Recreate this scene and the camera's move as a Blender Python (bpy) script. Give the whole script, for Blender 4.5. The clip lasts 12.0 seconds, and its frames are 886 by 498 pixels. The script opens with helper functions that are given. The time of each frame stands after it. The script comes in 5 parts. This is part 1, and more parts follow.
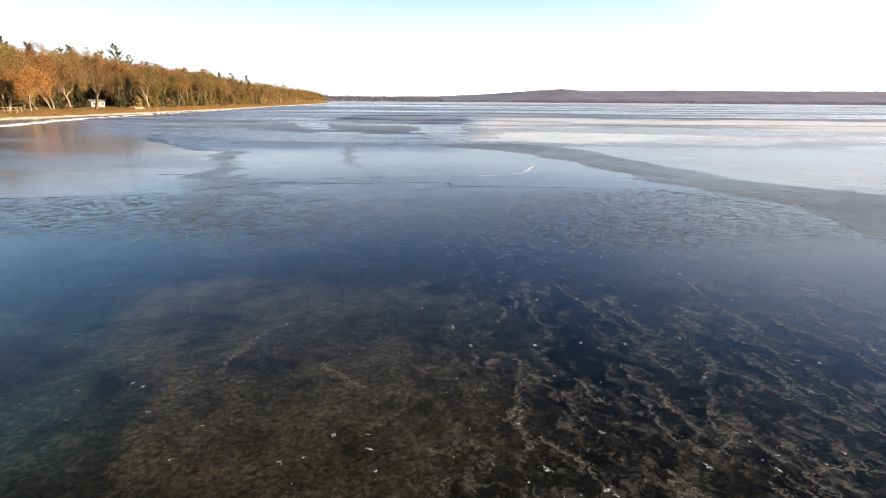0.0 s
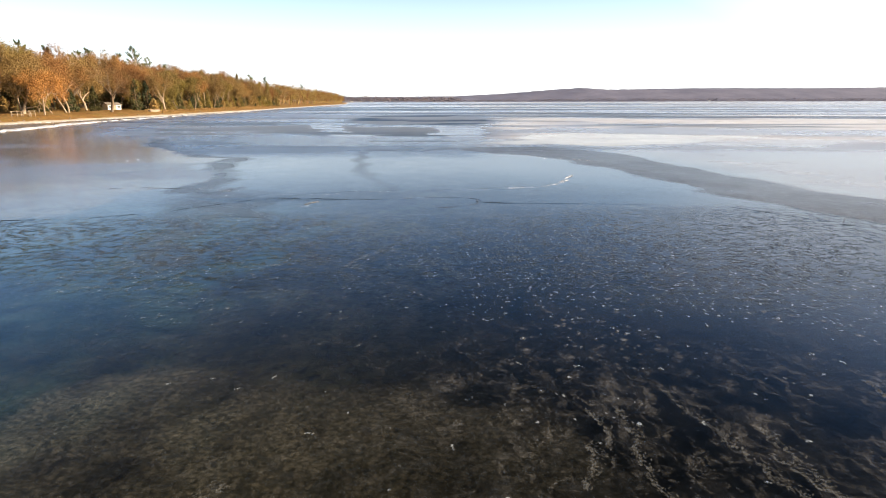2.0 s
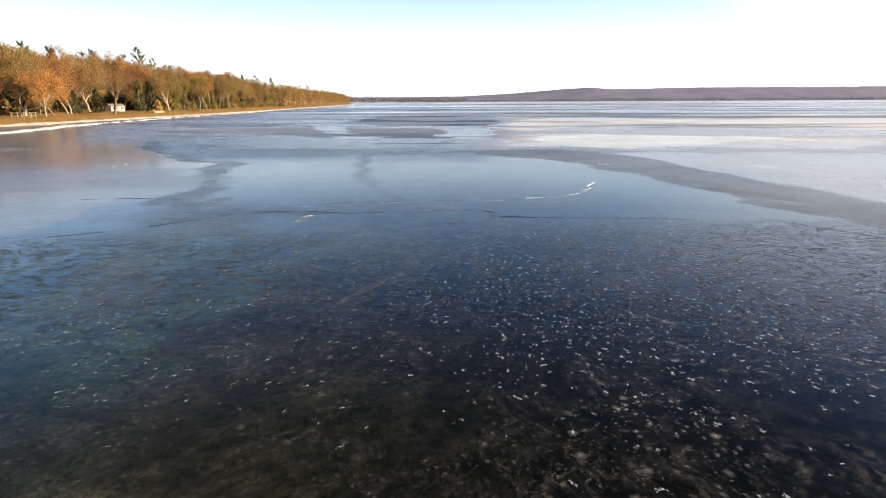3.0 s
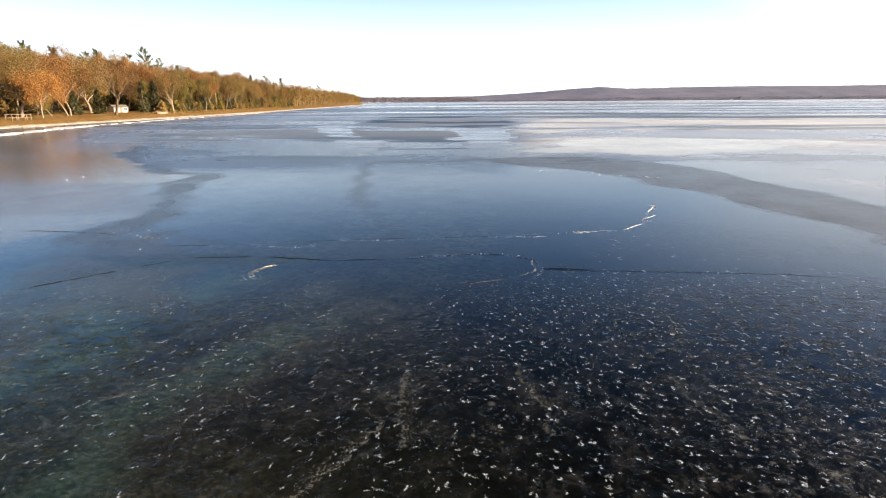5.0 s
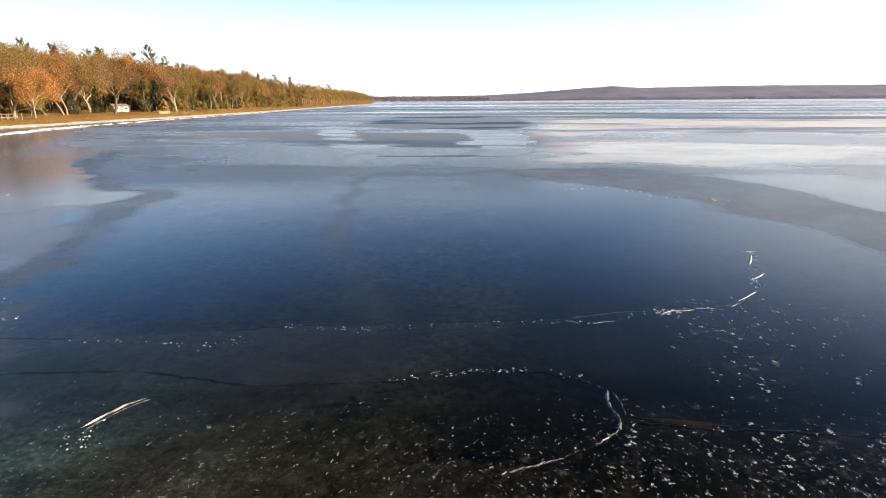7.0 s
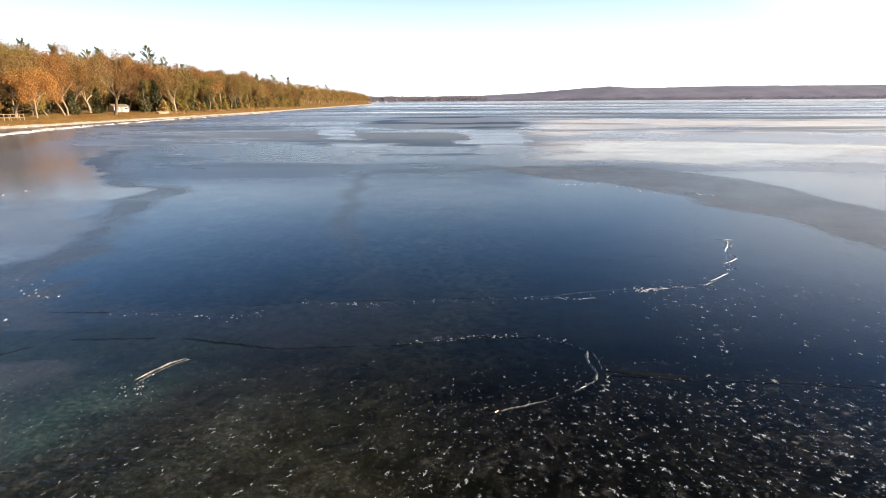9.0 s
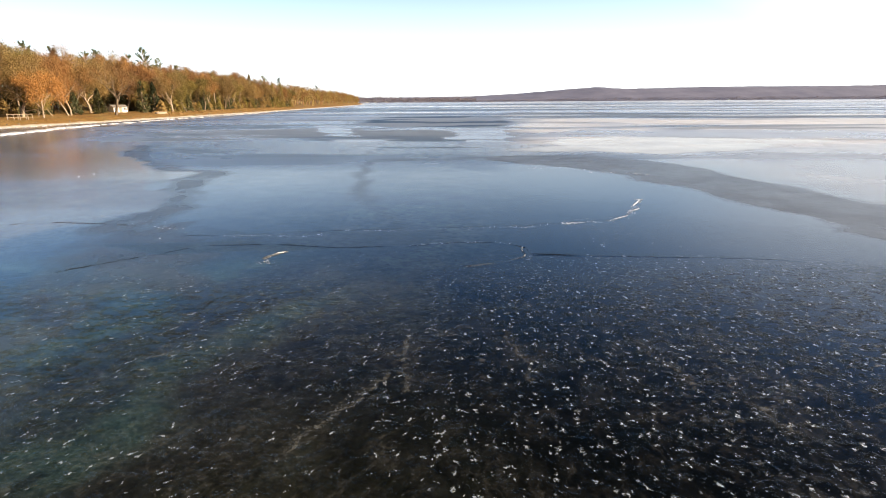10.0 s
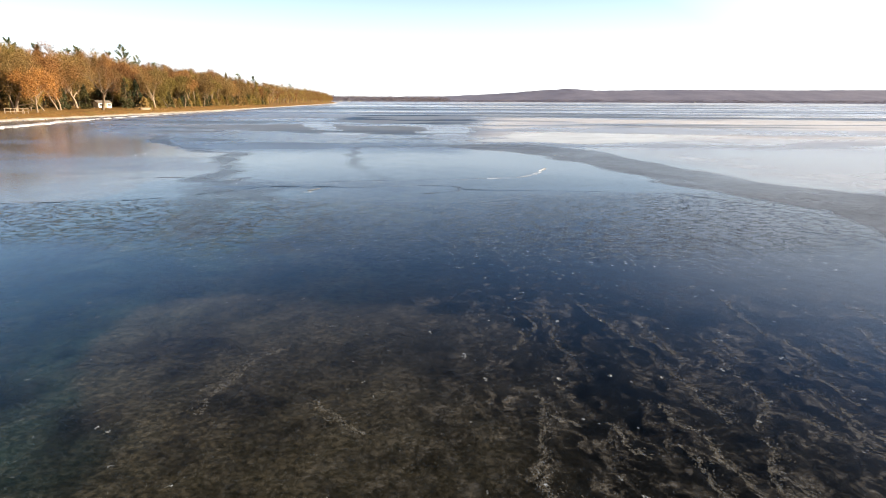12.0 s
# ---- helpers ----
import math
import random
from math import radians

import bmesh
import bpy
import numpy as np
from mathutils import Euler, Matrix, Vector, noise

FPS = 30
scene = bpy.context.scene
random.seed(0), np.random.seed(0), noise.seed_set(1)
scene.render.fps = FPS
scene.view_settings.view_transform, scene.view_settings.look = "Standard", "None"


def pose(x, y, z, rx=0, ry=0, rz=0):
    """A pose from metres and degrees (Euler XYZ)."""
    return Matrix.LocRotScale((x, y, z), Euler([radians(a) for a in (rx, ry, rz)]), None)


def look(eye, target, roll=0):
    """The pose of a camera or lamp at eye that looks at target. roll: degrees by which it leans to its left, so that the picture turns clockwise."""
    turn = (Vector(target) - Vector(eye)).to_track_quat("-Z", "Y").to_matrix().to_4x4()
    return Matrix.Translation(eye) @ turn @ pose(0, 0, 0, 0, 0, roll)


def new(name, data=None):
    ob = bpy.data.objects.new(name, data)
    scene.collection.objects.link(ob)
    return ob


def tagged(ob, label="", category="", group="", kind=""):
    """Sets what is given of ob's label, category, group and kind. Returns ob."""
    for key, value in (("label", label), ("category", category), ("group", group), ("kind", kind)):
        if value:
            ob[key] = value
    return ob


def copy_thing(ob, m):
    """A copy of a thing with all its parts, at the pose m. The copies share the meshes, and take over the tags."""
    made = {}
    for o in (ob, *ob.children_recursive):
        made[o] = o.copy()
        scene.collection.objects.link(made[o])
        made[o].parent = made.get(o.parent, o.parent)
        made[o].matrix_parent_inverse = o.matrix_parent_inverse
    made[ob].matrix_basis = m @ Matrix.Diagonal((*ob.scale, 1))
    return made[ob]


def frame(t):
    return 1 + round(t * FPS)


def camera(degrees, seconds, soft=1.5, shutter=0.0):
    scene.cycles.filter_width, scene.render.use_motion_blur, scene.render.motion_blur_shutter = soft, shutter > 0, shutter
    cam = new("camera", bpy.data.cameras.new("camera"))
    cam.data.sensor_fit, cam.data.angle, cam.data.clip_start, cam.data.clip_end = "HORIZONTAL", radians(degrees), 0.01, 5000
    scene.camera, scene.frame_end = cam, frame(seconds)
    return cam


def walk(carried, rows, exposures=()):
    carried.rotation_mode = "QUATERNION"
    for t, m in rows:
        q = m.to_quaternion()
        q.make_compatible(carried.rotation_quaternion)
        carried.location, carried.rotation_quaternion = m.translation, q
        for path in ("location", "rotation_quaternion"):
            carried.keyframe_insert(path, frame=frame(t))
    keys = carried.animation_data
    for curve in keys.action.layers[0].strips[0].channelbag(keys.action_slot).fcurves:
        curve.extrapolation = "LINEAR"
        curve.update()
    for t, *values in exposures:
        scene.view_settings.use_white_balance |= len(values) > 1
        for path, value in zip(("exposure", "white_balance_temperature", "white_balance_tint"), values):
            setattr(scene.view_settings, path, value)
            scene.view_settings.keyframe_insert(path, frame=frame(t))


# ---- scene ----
cam = camera(79.0, 12.0, soft=1.0)
PATH = [  # seconds, x, y, z, heading to the left, tilt, roll
    (0, -0.383, 0.685, 3.941, -0.78, -15.38, 0.43),
    (0.5, -0.426, 1.599, 3.942, -0.18, -15.39, 0.30),
    (1, -0.485, 2.656, 3.942, 0.33, -15.39, 0.17),
    (1.5, -0.560, 3.824, 3.941, 0.78, -15.39, 0.04),
    (2, -0.646, 5.079, 3.939, 1.18, -15.39, -0.07),
    (2.5, -0.742, 6.407, 3.937, 1.54, -15.38, -0.17),
    (3, -0.843, 7.796, 3.935, 1.87, -15.37, -0.26),
    (3.6, -0.968, 9.536, 3.937, 2.24, -15.37, -0.33),
    (4.3, -1.112, 11.655, 3.941, 2.65, -15.36, -0.39),
    (5, -1.246, 13.849, 3.950, 3.05, -15.37, -0.41),
    (5.5, -1.330, 15.448, 3.961, 3.34, -15.37, -0.41),
    (6, -1.403, 17.049, 3.977, 3.62, -15.39, -0.39),
    (6.5, -1.460, 18.628, 3.997, 3.89, -15.42, -0.37),
    (7, -1.500, 20.146, 4.022, 4.15, -15.45, -0.35),
    (7.6, -1.545, 21.956, 4.022, 4.33, -15.45, -0.35),
    (8.1, -1.583, 23.465, 4.022, 4.48, -15.45, -0.35),
    (8.2, -1.591, 23.767, 4.022, 4.52, -15.45, -0.35),
    (8.3, -1.575, 23.163, 4.022, 4.45, -15.45, -0.35),
    (8.6, -1.531, 21.352, 4.022, 4.27, -15.45, -0.35),
    (9, -1.470, 18.938, 4.001, 3.94, -15.42, -0.37),
    (9.5, -1.346, 15.768, 3.963, 3.39, -15.38, -0.40),
    (10, -1.170, 12.587, 3.943, 2.82, -15.36, -0.40),
    (10.5, -0.968, 9.536, 3.937, 2.24, -15.37, -0.33),
    (11, -0.762, 6.681, 3.937, 1.60, -15.38, -0.19),
    (11.5, -0.577, 4.068, 3.941, 0.86, -15.39, 0.02),
    (12, -0.436, 1.801, 3.942, -0.07, -15.39, 0.27),
]
walk(cam, [(t, pose(x, y, z, 0, 0, heading) @ pose(0, 0, 0, 90 + tilt) @ pose(0, 0, 0, 0, 0, roll)) for t, x, y, z, heading, tilt, roll in PATH])

# ---- world, sun, exposure ----
SUN_SIDE, SUN_UP = 96.0, 19.0          # degrees to the right of the way ahead, degrees above the horizon
world = bpy.data.worlds.new("world")
scene.world = world
world.use_nodes = True
wn, wl = world.node_tree.nodes, world.node_tree.links
wn.clear()
sky = wn.new("ShaderNodeTexSky")
sky.sky_type, sky.sun_disc = "NISHITA", False
sky.sun_elevation, sky.sun_rotation = radians(SUN_UP), radians(SUN_SIDE)
sky.air_density, sky.dust_density, sky.ozone_density, sky.altitude = 1.0, 0.2, 3.0, 200
wbg, wout = wn.new("ShaderNodeBackground"), wn.new("ShaderNodeOutputWorld")
wbg.inputs["Strength"].default_value = 0.075
# thin high haze, thickest towards the horizon
wco, wxyz = wn.new("ShaderNodeTexCoord"), wn.new("ShaderNodeSeparateXYZ")
wl.new(wco.outputs["Generated"], wxyz.inputs[0])
whaze = wn.new("ShaderNodeMapRange")
whaze.interpolation_type = "SMOOTHSTEP"
for key, v in (("From Min", -0.02), ("From Max", 0.29), ("To Min", 0.85), ("To Max", 0.0)):
    whaze.inputs[key].default_value = v
wl.new(wxyz.outputs["Z"], whaze.inputs["Value"])
wmix = wn.new("ShaderNodeMix")
wmix.data_type = "RGBA"
wmix.inputs[7].default_value = (7.9, 8.15, 8.6, 1)
# the haze whitens towards the sun, low down
wside, wlow = wn.new("ShaderNodeMapRange"), wn.new("ShaderNodeMapRange")
for nd, socket, lo, hi, a, b in ((wside, "X", 0.10, 0.62, 0.0, 0.75), (wlow, "Z", 0.16, 0.40, 1.0, 0.0)):
    nd.interpolation_type = "SMOOTHSTEP"
    for key, v in (("From Min", lo), ("From Max", hi), ("To Min", a), ("To Max", b)):
        nd.inputs[key].default_value = v
    wl.new(wxyz.outputs[socket], nd.inputs["Value"])
wmul, wmax = wn.new("ShaderNodeMath"), wn.new("ShaderNodeMath")
wmul.operation, wmax.operation = "MULTIPLY", "MAXIMUM"
wl.new(wside.outputs[0], wmul.inputs[0])
wl.new(wlow.outputs[0], wmul.inputs[1])
wl.new(wmul.outputs[0], wmax.inputs[0])
wl.new(whaze.outputs[0], wmax.inputs[1])
wl.new(wmax.outputs[0], wmix.inputs[0])
whue = wn.new("ShaderNodeHueSaturation")
whue.inputs["Saturation"].default_value = 1.2
whue.inputs["Hue"].default_value = 0.508
wl.new(sky.outputs[0], whue.inputs["Color"])
# the blue deepens overhead
wdeep = wn.new("ShaderNodeMapRange")
wdeep.interpolation_type = "SMOOTHSTEP"
for key, v in (("From Min", 0.25), ("From Max", 0.60), ("To Min", 1.3), ("To Max", 0.19)):
    wdeep.inputs[key].default_value = v
wl.new(wxyz.outputs["Z"], wdeep.inputs["Value"])
wscale = wn.new("ShaderNodeVectorMath")
wscale.operation = "SCALE"
wl.new(whue.outputs[0], wscale.inputs[0])
wl.new(wdeep.outputs[0], wscale.inputs["Scale"])
wl.new(wscale.outputs[0], wmix.inputs[6])
wl.new(wmix.outputs[2], wbg.inputs["Color"])
wl.new(wbg.outputs[0], wout.inputs["Surface"])
sun = new("sun", bpy.data.lights.new("sun", "SUN"))
sun.data.energy, sun.data.angle, sun.data.color = 5.0, radians(0.6), (1.0, 0.80, 0.58)
a, e = radians(SUN_SIDE), radians(SUN_UP)
sun.matrix_world = look((60 * math.sin(a), 60 * math.cos(a), 60 * math.tan(e)), (0, 0, 0))
scene.view_settings.exposure = 1.3


# ---- small helpers ----
def mesh_from(name, verts, faces, mats, parent=None, label="", smooth=False):
    me = bpy.data.meshes.new(name)
    me.from_pydata(verts, [], faces)
    for m in (mats if isinstance(mats, (list, tuple)) else [mats]):
        me.materials.append(m)
    if smooth:
        me.polygons.foreach_set("use_smooth", np.ones(len(me.polygons), bool))
    me.update()
    ob = new(name, me)
    if parent:
        ob.parent = parent
    if label:
        tagged(ob, label)
    return ob


def part(name, bm, material, parent, label="", smooth=False):
    me = bpy.data.meshes.new(name)
    bm.normal_update()
    bm.to_mesh(me)
    bm.free()
    me.materials.append(material)
    if smooth:
        me.polygons.foreach_set("use_smooth", np.ones(len(me.polygons), bool))
    ob = new(name, me)
    ob.parent = parent
    if label:
        tagged(ob, label)
    return ob


def lattice(seed, n=256):
    return np.random.RandomState(seed).rand(n, n)


LATTICES = [lattice(k) for k in range(8)]


def vnoise(x, y, k=0):
    """Smooth value noise, 0 to 1, one cell per unit."""
    g = LATTICES[k % 8]
    x, y = np.asarray(x, float) + 17.3 * k, np.asarray(y, float) + 9.1 * k
    i, j = np.floor(x).astype(int), np.floor(y).astype(int)
    u, v = x - i, y - j
    u, v = u * u * (3 - 2 * u), v * v * (3 - 2 * v)
    i, j, i1, j1 = i % 256, j % 256, (i + 1) % 256, (j + 1) % 256
    return (g[i, j] * (1 - u) + g[i1, j] * u) * (1 - v) + (g[i, j1] * (1 - u) + g[i1, j1] * u) * v


def fbm(x, y, k=0, octaves=4):
    out, amp, tot, f = 0.0, 1.0, 0.0, 1.0
    for o in range(octaves):
        c, s = math.cos(0.7 + 1.9 * o), math.sin(0.7 + 1.9 * o)
        out = out + amp * vnoise((c * x - s * y) * f, (s * x + c * y) * f, k + o)
        tot, amp, f = tot + amp, amp * 0.5, f * 2.03
    return out / tot


def step(a, b, x):
    t = np.clip((x - a) / (b - a), 0, 1)
    return t * t * (3 - 2 * t)


# ---- materials ----
def material(name):
    m = bpy.data.materials.new(name)
    m.use_nodes = True
    nt = m.node_tree
    nt.nodes.clear()
    out = nt.nodes.new("ShaderNodeOutputMaterial")
    return m, nt, out


def node(nt, kind, **inputs):
    n = nt.nodes.new(kind)
    for k, v in inputs.items():
        n.inputs[k.replace("_", " ")].default_value = v
    return n


def noise_tex(nt, scale, detail=4.0, rough=0.55, coords=None, distort=0.0):
    n = node(nt, "ShaderNodeTexNoise", Scale=scale, Detail=detail, Roughness=rough, Distortion=distort)
    if coords is not None:
        nt.links.new(coords, n.inputs["Vector"])
    return n


def ramp(nt, fac, stops):
    r = nt.nodes.new("ShaderNodeValToRGB")
    while len(r.color_ramp.elements) < len(stops):
        r.color_ramp.elements.new(0.5)
    for el, (pos, col) in zip(r.color_ramp.elements, stops):
        el.position = pos
        el.color = (*col, 1) if len(col) == 3 else col
    nt.links.new(fac, r.inputs["Fac"])
    return r


def object_coords(nt):
    return nt.nodes.new("ShaderNodeTexCoord").outputs["Object"]


def mathn(nt, op, a, b=None, clamp=False):
    n = nt.nodes.new("ShaderNodeMath")
    n.operation, n.use_clamp = op, clamp
    for k, v in ((0, a), (1, b)):
        if v is None:
            continue
        if isinstance(v, (int, float)):
            n.inputs[k].default_value = v
        else:
            nt.links.new(v, n.inputs[k])
    return n.outputs[0]


def mixed(nt, fac, a, b):
    """Mix of two colours."""
    n = nt.nodes.new("ShaderNodeMix")
    n.data_type = "RGBA"
    nt.links.new(fac, n.inputs[0])
    for k, v in ((6, a), (7, b)):
        if isinstance(v, tuple):
            n.inputs[k].default_value = (*v, 1)
        else:
            nt.links.new(v, n.inputs[k])
    return n.outputs[2]


def rough_stuff(name, stops, scale, rough=0.85, bump=0.3, bump_scale=None, random_per=None, fine=None, sheen=0.3):
    """A dull material: colours along stops by two scales of noise, with fine relief. random_per: 'island' or 'object' tints."""
    m, nt, out = material(name)
    co = object_coords(nt)
    n1 = noise_tex(nt, scale, 5, 0.6, co)
    fac = n1.outputs["Fac"]
    if random_per:
        src = nt.nodes.new("ShaderNodeNewGeometry").outputs["Random Per Island"] if random_per == "island" else nt.nodes.new("ShaderNodeObjectInfo").outputs["Random"]
        fac = mathn(nt, "ADD", mathn(nt, "MULTIPLY", fac, 0.4), mathn(nt, "MULTIPLY", src, 0.6))
    col = ramp(nt, fac, stops).outputs["Color"]
    n2 = noise_tex(nt, fine or scale * 9, 4, 0.65, co)
    col = mixed(nt, mathn(nt, "MULTIPLY", n2.outputs["Fac"], 0.45), col, tuple(c * 0.45 for c in stops[0][1]))
    b = node(nt, "ShaderNodeBsdfPrincipled", Roughness=rough)
    b.inputs["Specular IOR Level"].default_value = sheen
    nt.links.new(col, b.inputs["Base Color"])
    bp = node(nt, "ShaderNodeBump", Strength=bump, Distance=0.05)
    nt.links.new(noise_tex(nt, bump_scale or scale * 6, 5, 0.6, co).outputs["Fac"], bp.inputs["Height"])
    nt.links.new(bp.outputs[0], b.inputs["Normal"])
    nt.links.new(b.outputs[0], out.inputs["Surface"])
    return m


def leaf_stuff(name, stops, shine=0.25):
    """Leaves or needles, tinted leaf by leaf and tree by tree, letting some light through."""
    m, nt, out = material(name)
    geo, inf = nt.nodes.new("ShaderNodeNewGeometry"), nt.nodes.new("ShaderNodeObjectInfo")
    patch = noise_tex(nt, 0.16, 3, 0.6, geo.outputs["Position"])
    fac = mathn(nt, "ADD", mathn(nt, "MULTIPLY", geo.outputs["Random Per Island"], 0.25), mathn(nt, "MULTIPLY", inf.outputs["Random"], 0.45))
    fac = mathn(nt, "ADD", fac, mathn(nt, "MULTIPLY", mathn(nt, "SUBTRACT", patch.outputs["Fac"], 0.2), 0.5))
    col = ramp(nt, fac, [(p, tuple(0.97 * q for q in c)) for p, c in stops]).outputs["Color"]
    b = node(nt, "ShaderNodeBsdfPrincipled", Roughness=0.6)
    b.inputs["Specular IOR Level"].default_value = shine
    t = nt.nodes.new("ShaderNodeBsdfTranslucent")
    nt.links.new(col, b.inputs["Base Color"])
    nt.links.new(col, t.inputs["Color"])
    mx = node(nt, "ShaderNodeMixShader", Fac=0.06)
    nt.links.new(b.outputs[0], mx.inputs[1])
    nt.links.new(t.outputs[0], mx.inputs[2])
    nt.links.new(mx.outputs[0], out.inputs["Surface"])
    return m


def make_ice():
    """Lake ice: clear sheet that mirrors the sky by its angle and lets the bed show, with frost and dull patches kept in the mesh's 'ice' attribute."""
    m, nt, out = material("lake_ice")
    L = nt.links.new
    co = object_coords(nt)
    at = nt.nodes.new("ShaderNodeAttribute")
    at.attribute_name = "ice"
    sep = nt.nodes.new("ShaderNodeSeparateColor")
    L(at.outputs["Color"], sep.inputs[0])
    frost, dull, rough = sep.outputs
    # relief: broad gentle warps and fine pitting
    big, fine = noise_tex(nt, 0.5, 3, 0.5, co), noise_tex(nt, 9.0, 4, 0.6, co)
    h = mathn(nt, "ADD", mathn(nt, "MULTIPLY", big.outputs["Fac"], 0.5), mathn(nt, "MULTIPLY", fine.outputs["Fac"], 0.05))
    # wind-cut dimples, longer across the wind
    mp = nt.nodes.new("ShaderNodeMapping")
    mp.inputs["Scale"].default_value = (1.7, 2.6, 1)
    L(co, mp.inputs["Vector"])
    dim = ramp(nt, noise_tex(nt, 1.6, 4, 0.6, mp.outputs[0], 0.6).outputs["Fac"], [(0.40, (1, 1, 1)), (0.50, (0, 0, 0))])
    dents = node(nt, "ShaderNodeBump", Strength=0.5, Distance=0.042)
    L(mathn(nt, "MULTIPLY", dim.outputs["Color"], at.outputs["Alpha"]), dents.inputs["Height"])
    bump = node(nt, "ShaderNodeBump", Strength=0.06, Distance=0.05)
    L(h, bump.inputs["Height"])
    L(dents.outputs[0], bump.inputs["Normal"])
    # clear ice
    tr = node(nt, "ShaderNodeBsdfTransparent", Color=(0.74, 0.74, 0.60, 1))
    gl = nt.nodes.new("ShaderNodeBsdfGlossy")
    gl.inputs["Color"].default_value = (1, 1, 1, 1)
    L(mathn(nt, "ADD", mathn(nt, "MULTIPLY", rough, 0.4), 0.06), gl.inputs["Roughness"])
    L(bump.outputs[0], gl.inputs["Normal"])
    # silt, veins of trapped air and small bubbles frozen in, by the 'silt' attribute
    sat = nt.nodes.new("ShaderNodeAttribute")
    sat.attribute_name = "silt"
    ssep = nt.nodes.new("ShaderNodeSeparateColor")
    L(sat.outputs["Color"], ssep.inputs[0])
    silty, veined, specked = ssep.outputs
    grit, cloud = noise_tex(nt, 13.0, 6, 0.72, co, 0.5), noise_tex(nt, 1.1, 8, 0.66, co, 0.8)
    olive = ramp(nt, grit.outputs["Fac"], [(0.36, (0.012, 0.012, 0.008)), (0.5, (0.036, 0.0345, 0.024)), (0.68, (0.095, 0.088, 0.066))]).outputs["Color"]
    teal = ramp(nt, grit.outputs["Fac"], [(0.36, (0.012, 0.030, 0.028)), (0.5, (0.030, 0.060, 0.054)), (0.68, (0.09, 0.13, 0.115))]).outputs["Color"]
    sd = node(nt, "ShaderNodeBsdfDiffuse", Roughness=0.6)
    # blue of the mirrored upper sky, put into the diffuse colour where alpha passes 1
    sky_blue = ramp(nt, cloud.outputs["Fac"], [(0.3, (0.020, 0.074, 0.17)), (0.7, (0.042, 0.128, 0.28))]).outputs["Color"]
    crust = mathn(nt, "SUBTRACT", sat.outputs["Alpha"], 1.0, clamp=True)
    L(mixed(nt, crust, mixed(nt, mathn(nt, "MINIMUM", sat.outputs["Alpha"], 1.0), olive, teal), sky_blue), sd.inputs["Color"])
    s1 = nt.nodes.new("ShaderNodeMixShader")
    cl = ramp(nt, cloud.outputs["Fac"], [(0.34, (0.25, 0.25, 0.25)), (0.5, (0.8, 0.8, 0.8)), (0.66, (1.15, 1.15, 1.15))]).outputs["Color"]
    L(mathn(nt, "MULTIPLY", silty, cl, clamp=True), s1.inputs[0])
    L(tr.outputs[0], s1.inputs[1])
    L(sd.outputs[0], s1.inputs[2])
    sway = nt.nodes.new("ShaderNodeVectorMath")
    sway.operation = "MULTIPLY_ADD"
    sway.inputs[1].default_value = (0.9, 0.9, 0)
    L(noise_tex(nt, 1.7, 6, 0.62, co).outputs["Color"], sway.inputs[0])
    L(co, sway.inputs[2])
    side_x = nt.nodes.new("ShaderNodeSeparateXYZ")
    L(co, side_x.inputs[0])
    over = nt.nodes.new("ShaderNodeMapRange")
    over.inputs["From Min"].default_value, over.inputs["From Max"].default_value = -2.6, 0.2
    L(side_x.outputs["X"], over.inputs["Value"])

    def lace(turn, scale, wide, k):
        """Thin feathery lines along the level curves of a stretched noise."""
        vmap = nt.nodes.new("ShaderNodeMapping")
        vmap.vector_type = "TEXTURE"
        vmap.inputs["Location"].default_value = (3.7 * k, 1.9 * k, 0)
        vmap.inputs["Rotation"].default_value = (0, 0, radians(turn))
        vmap.inputs["Scale"].default_value = (1.75, 0.7, 1)
        L(sway.outputs[0], vmap.inputs["Vector"])
        d = mathn(nt, "ABSOLUTE", mathn(nt, "SUBTRACT", noise_tex(nt, scale, 4, 0.6, vmap.outputs[0], 0.5).outputs["Fac"], 0.5))
        core = mathn(nt, "SUBTRACT", 1.0, mathn(nt, "DIVIDE", d, wide), clamp=True)
        halo = mathn(nt, "SUBTRACT", 1.0, mathn(nt, "DIVIDE", d, wide * 4.5), clamp=True)
        where = ramp(nt, noise_tex(nt, 0.8 * scale, 3, 0.6, co).outputs["Fac"], [(0.42, (0, 0, 0)), (0.62, (1, 1, 1))]).outputs["Color"]
        return mathn(nt, "MULTIPLY", mathn(nt, "ADD", mathn(nt, "MULTIPLY", core, 0.36), mathn(nt, "MULTIPLY", mathn(nt, "MULTIPLY", halo, halo), 0.24)), where)

    lines = None
    for scale, wide, k in ((0.95, 0.013, 0), (2.1, 0.017, 1)):
        both = nt.nodes.new("ShaderNodeMix")
        L(over.outputs[0], both.inputs[0])
        L(lace(52, scale, wide, k), both.inputs[2])
        L(lace(-70, scale, wide, k + 2), both.inputs[3])
        lines = both.outputs[0] if lines is None else mathn(nt, "ADD", lines, both.outputs[0])
    crumb = ramp(nt, grit.outputs["Fac"], [(0.35, (0.25, 0.25, 0.25)), (0.6, (1, 1, 1))]).outputs["Color"]
    vd = node(nt, "ShaderNodeBsdfDiffuse", Color=(0.21, 0.205, 0.185, 1))
    s2 = nt.nodes.new("ShaderNodeMixShader")
    L(mathn(nt, "MULTIPLY", mathn(nt, "MULTIPLY", lines, crumb), veined, clamp=True), s2.inputs[0])
    L(s1.outputs[0], s2.inputs[1])
    L(vd.outputs[0], s2.inputs[2])
    shake = nt.nodes.new("ShaderNodeVectorMath")
    shake.operation = "MULTIPLY_ADD"
    shake.inputs[1].default_value = (0.12, 0.12, 0)
